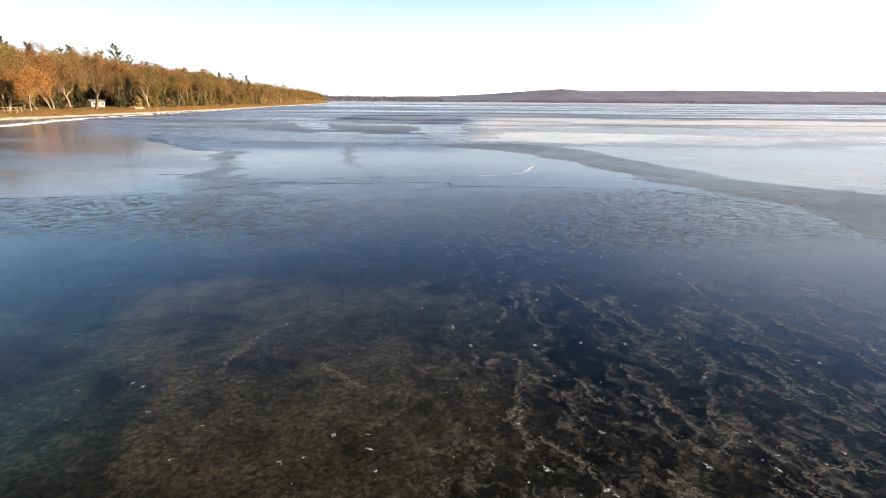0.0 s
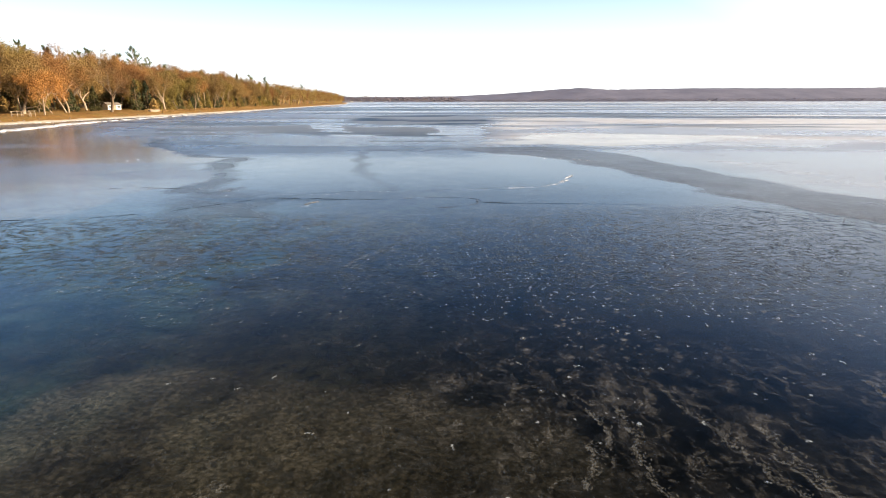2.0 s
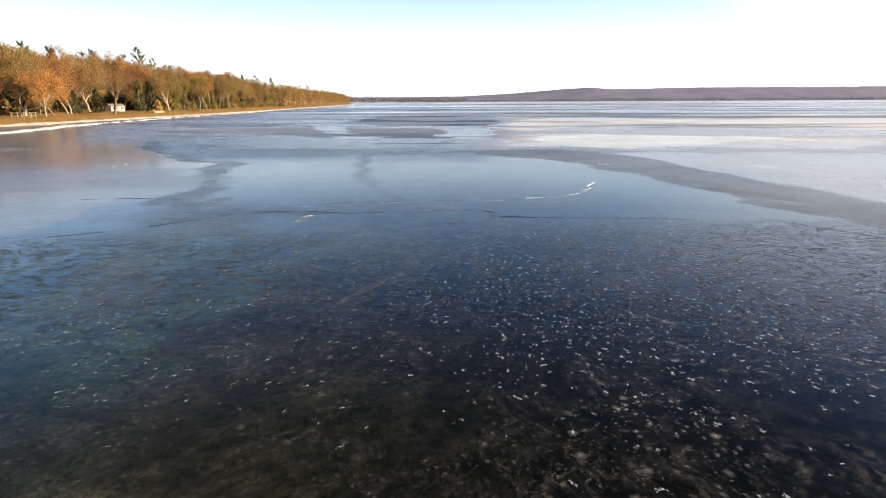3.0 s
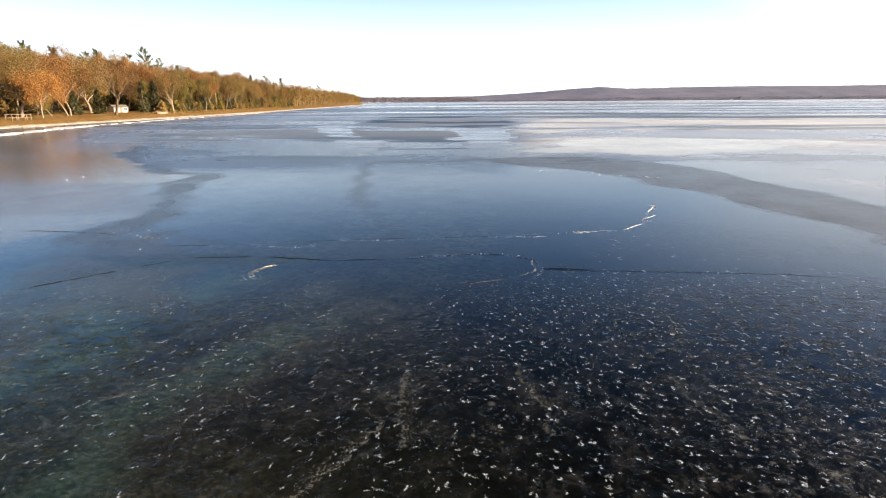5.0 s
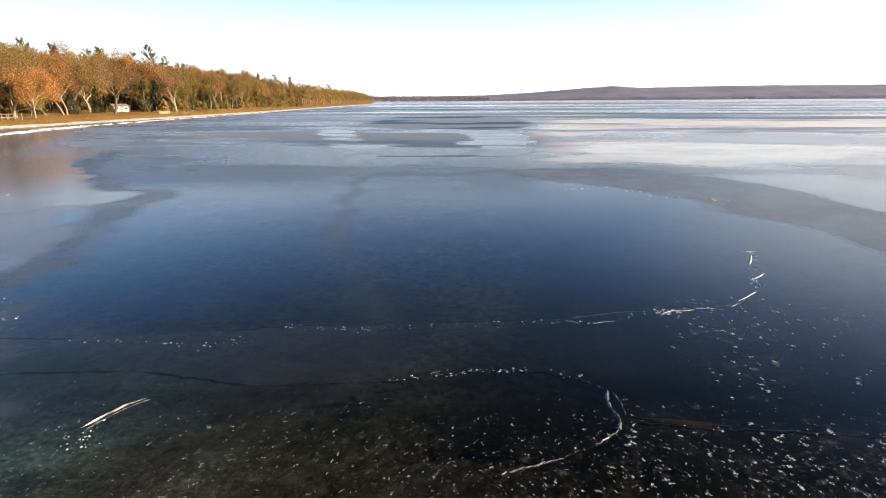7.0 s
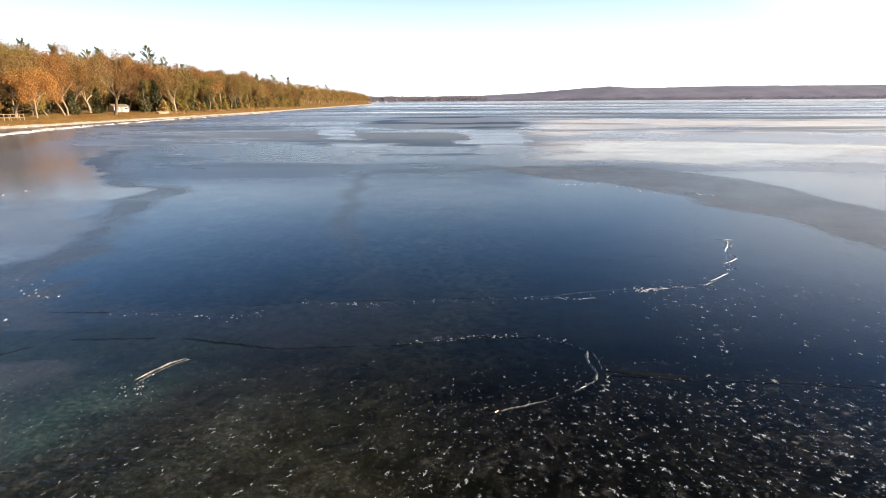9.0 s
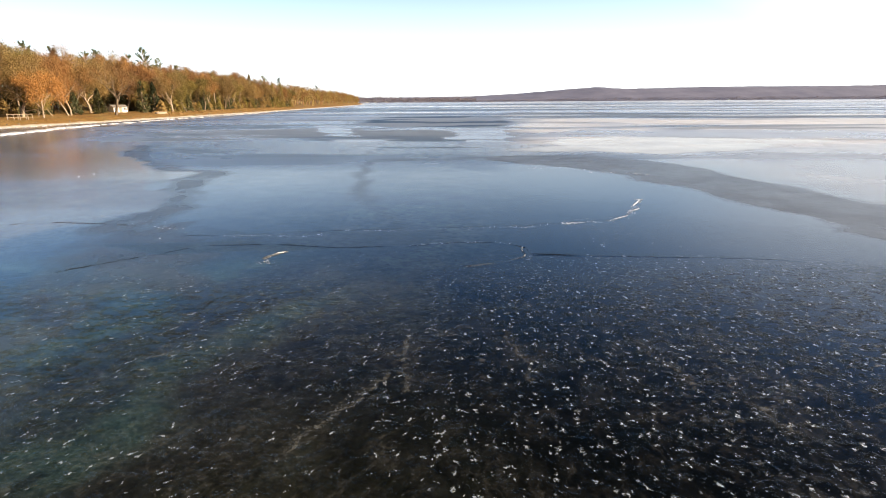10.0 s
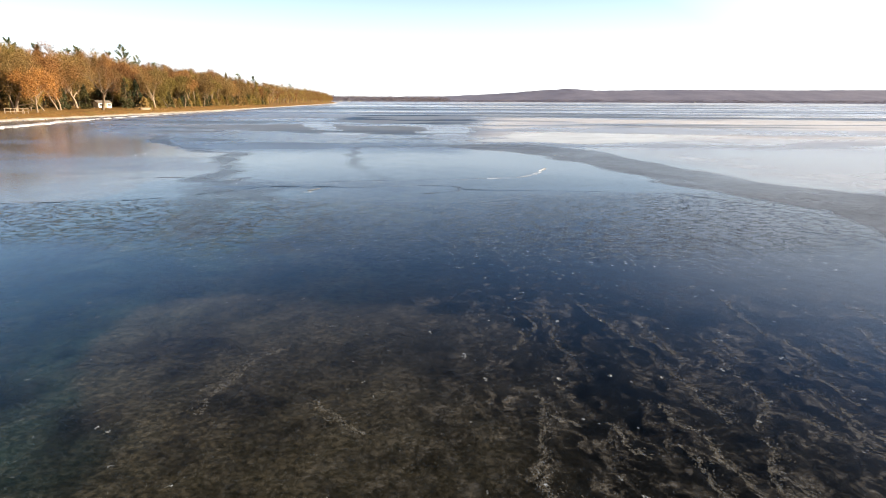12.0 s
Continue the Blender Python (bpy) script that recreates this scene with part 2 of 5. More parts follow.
    L(noise_tex(nt, 14.0, 3, 0.6, co).outputs["Color"], shake.inputs[0])
    L(co, shake.inputs[2])
    specks = None
    for scale, keep in ((4.6, 0.72), (9.0, 0.5), (19.0, 0.5)):
        vo = node(nt, "ShaderNodeTexVoronoi", Scale=scale)
        L(shake.outputs[0], vo.inputs["Vector"])
        dot = ramp(nt, vo.outputs["Distance"], [(0.0, (1, 1, 1)), (0.12, (0.6, 0.6, 0.6)), (0.34, (0, 0, 0))]).outputs["Color"]
        pick = nt.nodes.new("ShaderNodeSeparateColor")
        L(vo.outputs["Color"], pick.inputs[0])
        some = mathn(nt, "GREATER_THAN", pick.outputs[0], keep)
        one = mathn(nt, "MULTIPLY", mathn(nt, "MULTIPLY", dot, some), pick.outputs[1])
        specks = one if specks is None else mathn(nt, "ADD", specks, one)
    bd = node(nt, "ShaderNodeBsdfDiffuse", Color=(0.40, 0.40, 0.39, 1))
    s3 = nt.nodes.new("ShaderNodeMixShader")
    L(mathn(nt, "MULTIPLY", specks, specked, clamp=True), s3.inputs[0])
    L(s2.outputs[0], s3.inputs[1])
    L(bd.outputs[0], s3.inputs[2])
    fr = node(nt, "ShaderNodeFresnel", IOR=1.31)
    clear = nt.nodes.new("ShaderNodeMixShader")
    worn = mathn(nt, "ADD", mathn(nt, "MULTIPLY", rough, 0.3), mathn(nt, "MULTIPLY", crust, 0.58))
    L(mathn(nt, "MULTIPLY", fr.outputs[0], mathn(nt, "SUBTRACT", 1.0, worn)), clear.inputs[0])
    L(s3.outputs[0], clear.inputs[1])
    L(gl.outputs[0], clear.inputs[2])
    # dull grey ice, with air and silt frozen in
    dn = noise_tex(nt, 0.7, 6, 0.6, co)
    dcol = ramp(nt, dn.outputs["Fac"], [(0.3, (0.040, 0.047, 0.055)), (0.7, (0.082, 0.090, 0.100))])
    dp = node(nt, "ShaderNodeBsdfPrincipled", Roughness=0.42)
    dp.inputs["IOR"].default_value = 1.29
    L(dcol.outputs["Color"], dp.inputs["Base Color"])
    L(bump.outputs[0], dp.inputs["Normal"])
    m1 = nt.nodes.new("ShaderNodeMixShader")
    dmot = ramp(nt, noise_tex(nt, 0.45, 8, 0.66, co, 0.4).outputs["Fac"], [(0.32, (0.6, 0.6, 0.6)), (0.5, (0.95, 0.95, 0.95)), (0.7, (1.25, 1.25, 1.25))])
    milk = ramp(nt, noise_tex(nt, 3.2, 8, 0.74, co, 0.5).outputs["Fac"], [(0.46, (0, 0, 0)), (0.6, (0.07, 0.07, 0.07)), (0.74, (0.28, 0.28, 0.28))])
    L(mathn(nt, "ADD", mathn(nt, "MULTIPLY", dull, dmot.outputs["Color"]), milk.outputs["Color"], clamp=True), m1.inputs[0])
    L(clear.outputs[0], m1.inputs[1])
    L(dp.outputs[0], m1.inputs[2])
    # frost and wind-packed snow film
    fn = noise_tex(nt, 0.3, 9, 0.6, co)
    fcol = ramp(nt, fn.outputs["Fac"], [(0.25, (0.64, 0.645, 0.655)), (0.7, (0.81, 0.81, 0.80))])
    fp = node(nt, "ShaderNodeBsdfPrincipled", Roughness=0.55)
    L(fcol.outputs["Color"], fp.inputs["Base Color"])
    m2 = nt.nodes.new("ShaderNodeMixShader")
    L(mathn(nt, "MULTIPLY", frost, mathn(nt, "ADD", mathn(nt, "MULTIPLY", fn.outputs["Fac"], 0.7), 0.65), clamp=True), m2.inputs[0])
    L(m1.outputs[0], m2.inputs[1])
    L(fp.outputs[0], m2.inputs[2])
    L(m2.outputs[0], out.inputs["Surface"])
    return m


ICE = make_ice()


def make_bed():
    """Silt and gravel with patches of dark weed, by the mesh's 'weed' attribute."""
    m, nt, out = material("lake_bed")
    co = object_coords(nt)
    at = nt.nodes.new("ShaderNodeAttribute")
    at.attribute_name = "weed"
    n1, n2 = noise_tex(nt, 0.5, 6, 0.65, co, 0.5), noise_tex(nt, 4.5, 6, 0.7, co, 0.6)
    silt = ramp(nt, n1.outputs["Fac"], [(0.32, (0.10, 0.115, 0.07)), (0.5, (0.23, 0.24, 0.15)), (0.7, (0.40, 0.39, 0.24))]).outputs["Color"]
    silt = mixed(nt, ramp(nt, n2.outputs["Fac"], [(0.4, (0, 0, 0)), (0.7, (1, 1, 1))]).outputs["Color"], silt, (0.018, 0.018, 0.009))
    weed = ramp(nt, n2.outputs["Fac"], [(0.4, (0.006, 0.007, 0.003)), (0.7, (0.035, 0.032, 0.013))]).outputs["Color"]
    b = node(nt, "ShaderNodeBsdfPrincipled", Roughness=0.9)
    nt.links.new(mixed(nt, at.outputs["Fac"], silt, weed), b.inputs["Base Color"])
    bp = node(nt, "ShaderNodeBump", Strength=0.6, Distance=0.08)
    nt.links.new(n2.outputs["Fac"], bp.inputs["Height"])
    nt.links.new(bp.outputs[0], b.inputs["Normal"])
    nt.links.new(b.outputs[0], out.inputs["Surface"])
    return m


BED = make_bed()
BARK = rough_stuff("grey_bark", [(0.3, (0.20, 0.15, 0.10)), (0.7, (0.44, 0.34, 0.24))], 2.0, bump=0.8, random_per="object")
TWIG = rough_stuff("brown_twigs", [(0.3, (0.17, 0.10, 0.055)), (0.7, (0.36, 0.24, 0.14))], 2.0, bump=0.2, random_per="island")
# bare-wood grey with the blue-violet of distance haze mixed into the base colour
HAZY_HILL = rough_stuff("far_woods", [(0.3, (0.155, 0.165, 0.24)), (0.7, (0.26, 0.262, 0.34))], 0.006, bump=0.4, bump_scale=0.05)
# grey-brown trees, paled and purpled in the colour itself for distance haze
HAZY_FARWOOD = rough_stuff("hazy_far_trees", [(0.2, (0.18, 0.16, 0.18)), (0.8, (0.27, 0.235, 0.25))], 0.05, bump=0.0, random_per="island")
RUSSET = leaf_stuff("russet_leaves", [(0.1, (0.10, 0.05, 0.018)), (0.5, (0.24, 0.115, 0.036)), (0.9, (0.38, 0.20, 0.06))])
ORANGE = leaf_stuff("orange_leaves", [(0.1, (0.20, 0.085, 0.02)), (0.5, (0.35, 0.155, 0.04)), (0.9, (0.44, 0.235, 0.07))])
BROWN = leaf_stuff("brown_leaves", [(0.1, (0.09, 0.055, 0.018)), (0.5, (0.22, 0.14, 0.045)), (0.9, (0.37, 0.25, 0.085))])
OLIVE = leaf_stuff("olive_leaves", [(0.1, (0.09, 0.075, 0.018)), (0.5, (0.20, 0.15, 0.035)), (0.9, (0.32, 0.24, 0.06))])
NEEDLE = leaf_stuff("pine_needles", [(0.1, (0.035, 0.055, 0.018)), (0.5, (0.095, 0.115, 0.03)), (0.9, (0.21, 0.20, 0.055))])
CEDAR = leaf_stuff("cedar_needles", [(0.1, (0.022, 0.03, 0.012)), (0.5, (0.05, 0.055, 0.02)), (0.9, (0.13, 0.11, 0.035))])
SNOWICE = rough_stuff("white_shore_ice", [(0.3, (0.50, 0.51, 0.53)), (0.7, (0.74, 0.74, 0.74))], 1.5, rough=0.5, bump=0.6, fine=12)


def make_bubble():
    """Frozen air: bluish white, some of it thin enough to see the dark ice through."""
    m, nt, out = material("white_bubbles")
    co, geo = object_coords(nt), nt.nodes.new("ShaderNodeNewGeometry")
    n = noise_tex(nt, 16.0, 4, 0.7, co)
    col = ramp(nt, geo.outputs["Random Per Island"], [(0.0, (0.34, 0.40, 0.44)), (0.7, (0.50, 0.57, 0.62)), (1.0, (0.74, 0.78, 0.80))]).outputs["Color"]
    d, t = nt.nodes.new("ShaderNodeBsdfDiffuse"), nt.nodes.new("ShaderNodeBsdfTransparent")
    nt.links.new(col, d.inputs["Color"])
    mx = nt.nodes.new("ShaderNodeMixShader")
    thick = mathn(nt, "MULTIPLY", ramp(nt, n.outputs["Fac"], [(0.3, (0.15, 0.15, 0.15)), (0.62, (0.88, 0.88, 0.88))]).outputs["Color"], mathn(nt, "ADD", mathn(nt, "MULTIPLY", geo.outputs["Random Per Island"], 0.6), 0.4))
    nt.links.new(thick, mx.inputs[0])
    nt.links.new(t.outputs[0], mx.inputs[1])
    nt.links.new(d.outputs[0], mx.inputs[2])
    nt.links.new(mx.outputs[0], out.inputs["Surface"])
    return m


BUBBLE = make_bubble()
PAINT = rough_stuff("white_boards", [(0.3, (0.70, 0.68, 0.62)), (0.7, (0.82, 0.80, 0.74))], 0.8, rough=0.6, bump=0.15)
SHINGLE = rough_stuff("grey_shingles", [(0.3, (0.13, 0.115, 0.105)), (0.7, (0.24, 0.22, 0.20))], 1.5, rough=0.8, bump=0.5)
OLDWOOD = rough_stuff("weathered_wood", [(0.3, (0.28, 0.21, 0.14)), (0.7, (0.46, 0.36, 0.25))], 2.0, rough=0.8, bump=0.4)
STONE = rough_stuff("shore_stone", [(0.3, (0.16, 0.14, 0.12)), (0.7, (0.33, 0.29, 0.24))], 1.5, rough=0.85, bump=0.6)
DARKGLASS, nt_, out_ = material("dark_window")
bs_ = node(nt_, "ShaderNodeBsdfPrincipled", Roughness=0.08)
bs_.inputs["Base Color"].default_value = (0.03, 0.035, 0.04, 1)
nt_.links.new(bs_.outputs[0], out_.inputs["Surface"])


def make_ground():
    """Dry lawn with leaf litter; bare sand and ice-cake at the water's edge, by the mesh's 'inland' attribute."""
    m, nt, out = material("lakeside_ground")
    L = nt.links.new
    co = object_coords(nt)
    at = nt.nodes.new("ShaderNodeAttribute")
    at.attribute_name = "inland"
    n1, n2, n3 = noise_tex(nt, 0.18, 5, 0.6, co), noise_tex(nt, 2.2, 5, 0.7, co), noise_tex(nt, 0.5, 4, 0.6, co)
    lawn = ramp(nt, n1.outputs["Fac"], [(0.3, (0.25, 0.125, 0.03)), (0.5, (0.36, 0.20, 0.055)), (0.72, (0.40, 0.27, 0.10))]).outputs["Color"]
    lawn = mixed(nt, ramp(nt, n2.outputs["Fac"], [(0.38, (0.05, 0.05, 0.05)), (0.62, (0.85, 0.85, 0.85))]).outputs["Color"], lawn, (0.12, 0.065, 0.022))
    lawn = mixed(nt, ramp(nt, n3.outputs["Fac"], [(0.5, (0, 0, 0)), (0.66, (0.6, 0.6, 0.6))]).outputs["Color"], lawn, (0.17, 0.14, 0.035))
    sand = ramp(nt, n2.outputs["Fac"], [(0.3, (0.42, 0.35, 0.26)), (0.7, (0.66, 0.60, 0.50))]).outputs["Color"]
    edge = mathn(nt, "ADD", at.outputs["Fac"], mathn(nt, "MULTIPLY", n3.outputs["Fac"], 2.4))
    fac = nt.nodes.new("ShaderNodeMapRange")
    for key, v in (("From Min", 2.3), ("From Max", 2.9)):
        fac.inputs[key].default_value = v
    L(edge, fac.inputs["Value"])
    b = node(nt, "ShaderNodeBsdfPrincipled", Roughness=0.9)
    b.inputs["Specular IOR Level"].default_value = 0.2
    L(mixed(nt, fac.outputs[0], sand, lawn), b.inputs["Base Color"])
    bp = node(nt, "ShaderNodeBump", Strength=0.8, Distance=0.12)
    L(noise_tex(nt, 5, 5, 0.7, co).outputs["Fac"], bp.inputs["Height"])
    L(bp.outputs[0], b.inputs["Normal"])
    L(b.outputs[0], out.inputs["Surface"])
    return m


GROUND = make_ground()


# ---- the lake ----
PLAN = 1.33  # metres to one unit of the lake's plan


def axis(lo, hi, fine, mid, far, growth=1.16, mid_step=None):
    """Grid lines: fine from lo to hi, easing to mid_step out to mid, then ever wider out to far."""
    mid_step = mid_step or fine

    def outwards(c, sign):
        out, d = [], fine
        while abs(c) < far:
            d = min(d * 1.015, mid_step) if abs(c) < mid else d * growth
            c += sign * d
            out.append(c)
        return out

    core = list(np.arange(lo, hi + fine / 2, fine))
    return np.array(outwards(core[0], -1)[::-1] + core + outwards(core[-1], 1))


def grid_mesh(name, xs, ys, zfun, mat):
    X, Y = np.meshgrid(xs, ys)
    Z = zfun(X, Y)
    n, w = X.size, len(xs)
    me = bpy.data.meshes.new(name)
    me.vertices.add(n)
    me.vertices.foreach_set("co", np.stack([X * PLAN, Y * PLAN, Z], -1).ravel())
    idx = (np.arange(len(ys) - 1)[:, None] * w + np.arange(w - 1)[None, :]).ravel()
    quads = np.stack([idx, idx + 1, idx + w + 1, idx + w], 1)
    me.loops.add(quads.size)
    me.loops.foreach_set("vertex_index", quads.ravel())
    me.polygons.add(len(quads))
    me.polygons.foreach_set("loop_start", np.arange(0, quads.size, 4))
    me.polygons.foreach_set("use_smooth", np.ones(len(quads), bool))
    me.update(calc_edges=True)
    me.materials.append(mat)
    return new(name, me), X, Y


xs, ys = axis(-9, 8, 0.085, 32, 3400, 1.09, 0.2), axis(4, 25, 0.085, 100, 3400, 1.03, 0.22)
ice, X, Y = grid_mesh("lake_ice", xs, ys, lambda x, y: 0 * x, ICE)
tagged(ice, "smooth dark lake ice with frosted and dull patches", "ice", kind="structure")
attr = ice.data.attributes.new("ice", "FLOAT_COLOR", "POINT")


def window(points, margin):
    """The part of the grid within reach of these points."""
    px, py = [p[0] for p in points], [p[1] for p in points]
    i0, i1 = np.searchsorted(xs, (min(px) - margin, max(px) + margin))
    j0, j1 = np.searchsorted(ys, (min(py) - margin, max(py) + margin))
    return slice(j0, j1 + 1), slice(i0, i1 + 1)


def shaken(win, ragged, cell, k):
    gx, gy = X[win], Y[win]
    return gx + ragged * (fbm(gx / cell, gy / cell, k) - 0.5) * 2, gy + ragged * (fbm(gx / cell, gy / cell, k + 3) - 0.5) * 2


def poly(points, soft, ragged=0.0, cell=1.0, k=0):
    """Cover, 0 to 1, of a patch with soft and ragged edges over the sheet's grid."""
    win = window(points, soft + ragged + 1)
    px, py = shaken(win, ragged, cell, k)
    best, inside = np.full(px.shape, 1e9), np.zeros(px.shape, bool)
    for (ax, ay), (bx_, by_) in zip(points, points[1:] + points[:1]):
        ex, ey = bx_ - ax, by_ - ay
        u = np.clip(((px - ax) * ex + (py - ay) * ey) / (ex * ex + ey * ey), 0, 1)
        best = np.minimum(best, np.hypot(px - ax - u * ex, py - ay - u * ey))
        cross = (ay > py) != (by_ > py)
        inside ^= cross & (px < ax + (py - ay) * ex / (ey if ey else 1e-9))
    out = np.zeros(X.shape)
    out[win] = step(-soft, soft, np.where(inside, best, -best))
    return out


def band(points, width, soft, ragged=0.0, cell=1.0, k=0):
    """Cover of a strip along a line."""
    win = window(points, width + soft + ragged + 1)
    px, py = shaken(win, ragged, cell, k)
    best = np.full(px.shape, 1e9)
    for (ax, ay), (bx_, by_) in zip(points, points[1:]):
        ex, ey = bx_ - ax, by_ - ay
        u = np.clip(((px - ax) * ex + (py - ay) * ey) / (ex * ex + ey * ey), 0, 1)
        best = np.minimum(best, np.hypot(px - ax - u * ex, py - ay - u * ey))
    out = np.zeros(X.shape)
    out[win] = 1 - step(width - soft, width + soft, best)
    return out


far = step(42, 75, Y)
out = step(70, 160, Y)
outer = step(170, 340, Y)


def drifts(edge, shift, k):
    """Long wind-drawn streaks, wider apart the farther out they lie."""
    near_by = step(edge, edge + 0.07, fbm(X * 0.045 + shift, Y * 0.11, k, 5))
    mid_way = step(edge, edge + 0.05, fbm(X * 0.011 + shift, Y * 0.085, k + 1, 5))
    far_off = step(edge, edge + 0.05, fbm(X * 0.005 + shift, Y * 0.028, k + 2, 6))
    return near_by * (1 - out) + (mid_way * (1 - outer) + far_off * outer) * out


streak, dark = drifts(0.49, 3, 2), drifts(0.50, 40, 4)
mottle = fbm(X * 0.10 + 9, Y * 0.22, 6, 6)
XW = X + 16 * (fbm(X * 0.06, Y * 0.06, 1) - 0.5)
side = 0.2 + 0.8 * step(2, 14, XW)
frost = far * side * (0.02 + 0.78 * streak * (1 - 0.2 * out)) + 0.20 * side * step(27, 42, Y) * step(0.44, 0.62, mottle) * (1 - out)
dull = far * 0.8 * dark * (1 - 0.7 * streak) * step(2, 12, XW)
rough = 0.20 + 0.35 * step(24, 60, Y) + 0.35 * (fbm(X * 0.12, Y * 0.12, 3) - 0.5) + 0.25 * far * dark + 0.3 * step(27, 42, Y) * step(0.5, 0.64, 1 - mottle) - 0.45 * out * streak

# the open reach beyond the refrozen lead, dusted with frost
reach = poly([(0.5, 40.5), (5.6, 41), (8.3, 37), (9.8, 32), (10.5, 27.7), (11.8, 22), (15, 18.5), (28, 14), (400, -40), (400, 400), (20, 400), (4, 70)], 4.0, 2.4, 4.0, 1)
frost = np.maximum(frost, reach * (1 - 0.7 * out) * (0.12 + 0.24 * fbm(X * 0.10, Y * 0.12, 6) + 0.55 * streak * step(40, 55, Y)))
rough = np.maximum(rough, 0.35 * reach * (1 - out))

# refrozen lead: a dull grey band that sweeps to the right
lead = poly([(-2.7, 37.6), (-0.4, 38.7), (2, 35.6), (3.5, 34.6), (4.8, 32.8), (5.8, 31.6), (5.5, 30.1), (6.6, 28.9), (7.6, 24.2), (8.1, 21.6), (9.2, 19.2),
             (10.6, 16.6), (10.1, 13.6), (9.4, 9), (10.5, 2), (9, -8), (14, -24), (40, -30), (30, 4), (15, 18.5), (12.9, 20.6), (11.8, 22.4), (10.5, 27.7), (9.8, 32), (9, 36), (5.6, 40.4), (1.1, 40.2)], 0.28, 0.6, 1.3, 2)
lead_soft = lead * (1 - 0.55 * reach)
dull = np.maximum(dull, 0.78 * lead_soft)
frost = np.maximum(frost * (1 - 0.9 * lead_soft), 0.05 * lead)

# floes of white frosted ice
floes = [
    ([(-21.3, 81), (-18.5, 85), (-15.4, 74), (-12.1, 64), (-10.7, 57.4), (-13.8, 58.6), (-16.8, 66)], 0.10),
    ([(-12.3, 53.5), (-11.9, 55.6), (-7.1, 54), (-6.4, 51), (-6.4, 48.3), (-8.6, 48.6), (-10.6, 50.7)], 0.12),
    ([(-8.7, 44), (-8.1, 47.6), (-6.6, 47), (-6.1, 44), (-6.8, 41.8), (-8.2, 42.3)], 0.08),
    ([(-3.2, 68.6), (2.1, 71.4), (2.3, 61.8), (2.8, 56), (1.7, 53), (2.8, 49.5), (0.3, 45.3), (-1.6, 47), (-2.5, 54.5)], 0.12),
    ([(4.8, 50), (6.6, 54), (11.1, 56.2), (22, 53), (26, 50), (20, 46.8), (13.5, 43), (10.7, 41.6), (8.5, 42.6), (4.6, 43.3), (2, 43.3), (2.2, 45.4), (5, 47.2)], 0.46),
]
smooth, halo = np.zeros(X.shape), np.zeros(X.shape)
for n, (outline, cover) in enumerate(floes):
    f = poly(outline, 0.3 if n < 4 else 0.7, 1.6, 2.2, n) * (0.84 + 0.16 * step(0.4, 0.55, fbm(X * 0.2, Y * 0.5, n, 4)))
    frost = frost * (1 - f) + cover * f
    dull, rough, smooth = dull * (1 - f), rough * (1 - f) + (0.42 if n < 4 else 0.1) * f, np.maximum(smooth, f)
    if n < 4:
        halo = np.maximum(halo, poly(outline, 2.6, 2.2, 3.0, n + 1))
    rim = np.clip(4 * f * (1 - f), 0, 1)
    dull = np.maximum(dull, 0.35 * rim)

# dark clear pool far out
pool = poly([(-20, 92), (-17.5, 124), (0, 125), (6.6, 90), (2.6, 76), (-4.5, 73.5), (-13, 73)], 3.0, 5.0, 9.0, 4)
frost, dull, rough = frost * (1 - 0.95 * pool), dull * (1 - pool), np.maximum(rough, 0.9 * pool)

# large pale floe near the wooded shore, with a dull seam along its edge
left = poly([(-26.4, 50), (-22, 41.4), (-16.4, 35), (-13.2, 32.4), (-12.6, 29.5), (-11, 26), (-10.4, 22.6), (-11, 17.5), (-60, 8), (-90, 80), (-60, 120), (-38, 76)], 0.3, 1.4, 2.4, 3)
left = left * (1 - 0.8 * step(38, 58, Y + 10 * (fbm(X * 0.12, Y * 0.12, 5) - 0.5)) * step(-7, 5, X + 0.74 * (Y - 12) + 16 * (fbm(X * 0.07, Y * 0.07, 2) - 0.5)))
frost = frost * (1 - left) + 0.10 * left
rough = rough * (1 - left) + left * (0.18 + 0.18 * step(0.48, 0.6, fbm(X * 0.05, Y * 0.16, 2)))
dull = dull * (1 - left)
seam = np.maximum(band([(-24.6, 47.6), (-19.3, 38.4), (-15.6, 34.6), (-12.2, 31.6), (-10.6, 27.2), (-9.4, 22.6)], 0.75, 0.4, 0.8, 1.6, 5) * (1 - left),
                  0.8 * band([(-9.2, 22.4), (-7.6, 17.4), (-6.0, 13.4)], 0.55, 0.5, 0.8, 1.2, 6))
seam = np.maximum(seam, 0.9 * poly([(-9.2, 21.7), (-8.2, 22.5), (-6, 19.7), (-5.5, 17.6), (-7.4, 17.3)], 0.3, 0.5, 1.0, 6))
seam = np.maximum(seam, 0.8 * band([(-6, 37.4), (-5.5, 32.4), (-4.5, 27.8), (-3.7, 24.8), (-2.7, 22.2), (-2.1, 21.5)], 0.28, 0.3, 0.5, 1.2, 7) * (0.25 + 0.75 * step(24, 29, Y)))
seam = np.maximum(seam, 0.7 * band([(-5.5, 38.2), (-2.7, 37.6), (-0.4, 39.2)], 0.5, 0.4, 0.7, 2.0, 1))
seam = np.maximum(seam, 0.2 * poly([(-2.0, 18.6), (-1.0, 19.9), (0, 19.8), (0.3, 18.6), (-0.8, 17.2)], 0.5, 0.8, 0.9, 2))
dull = np.maximum(dull, 0.6 * seam)
frost = frost * (1 - 0.8 * seam)

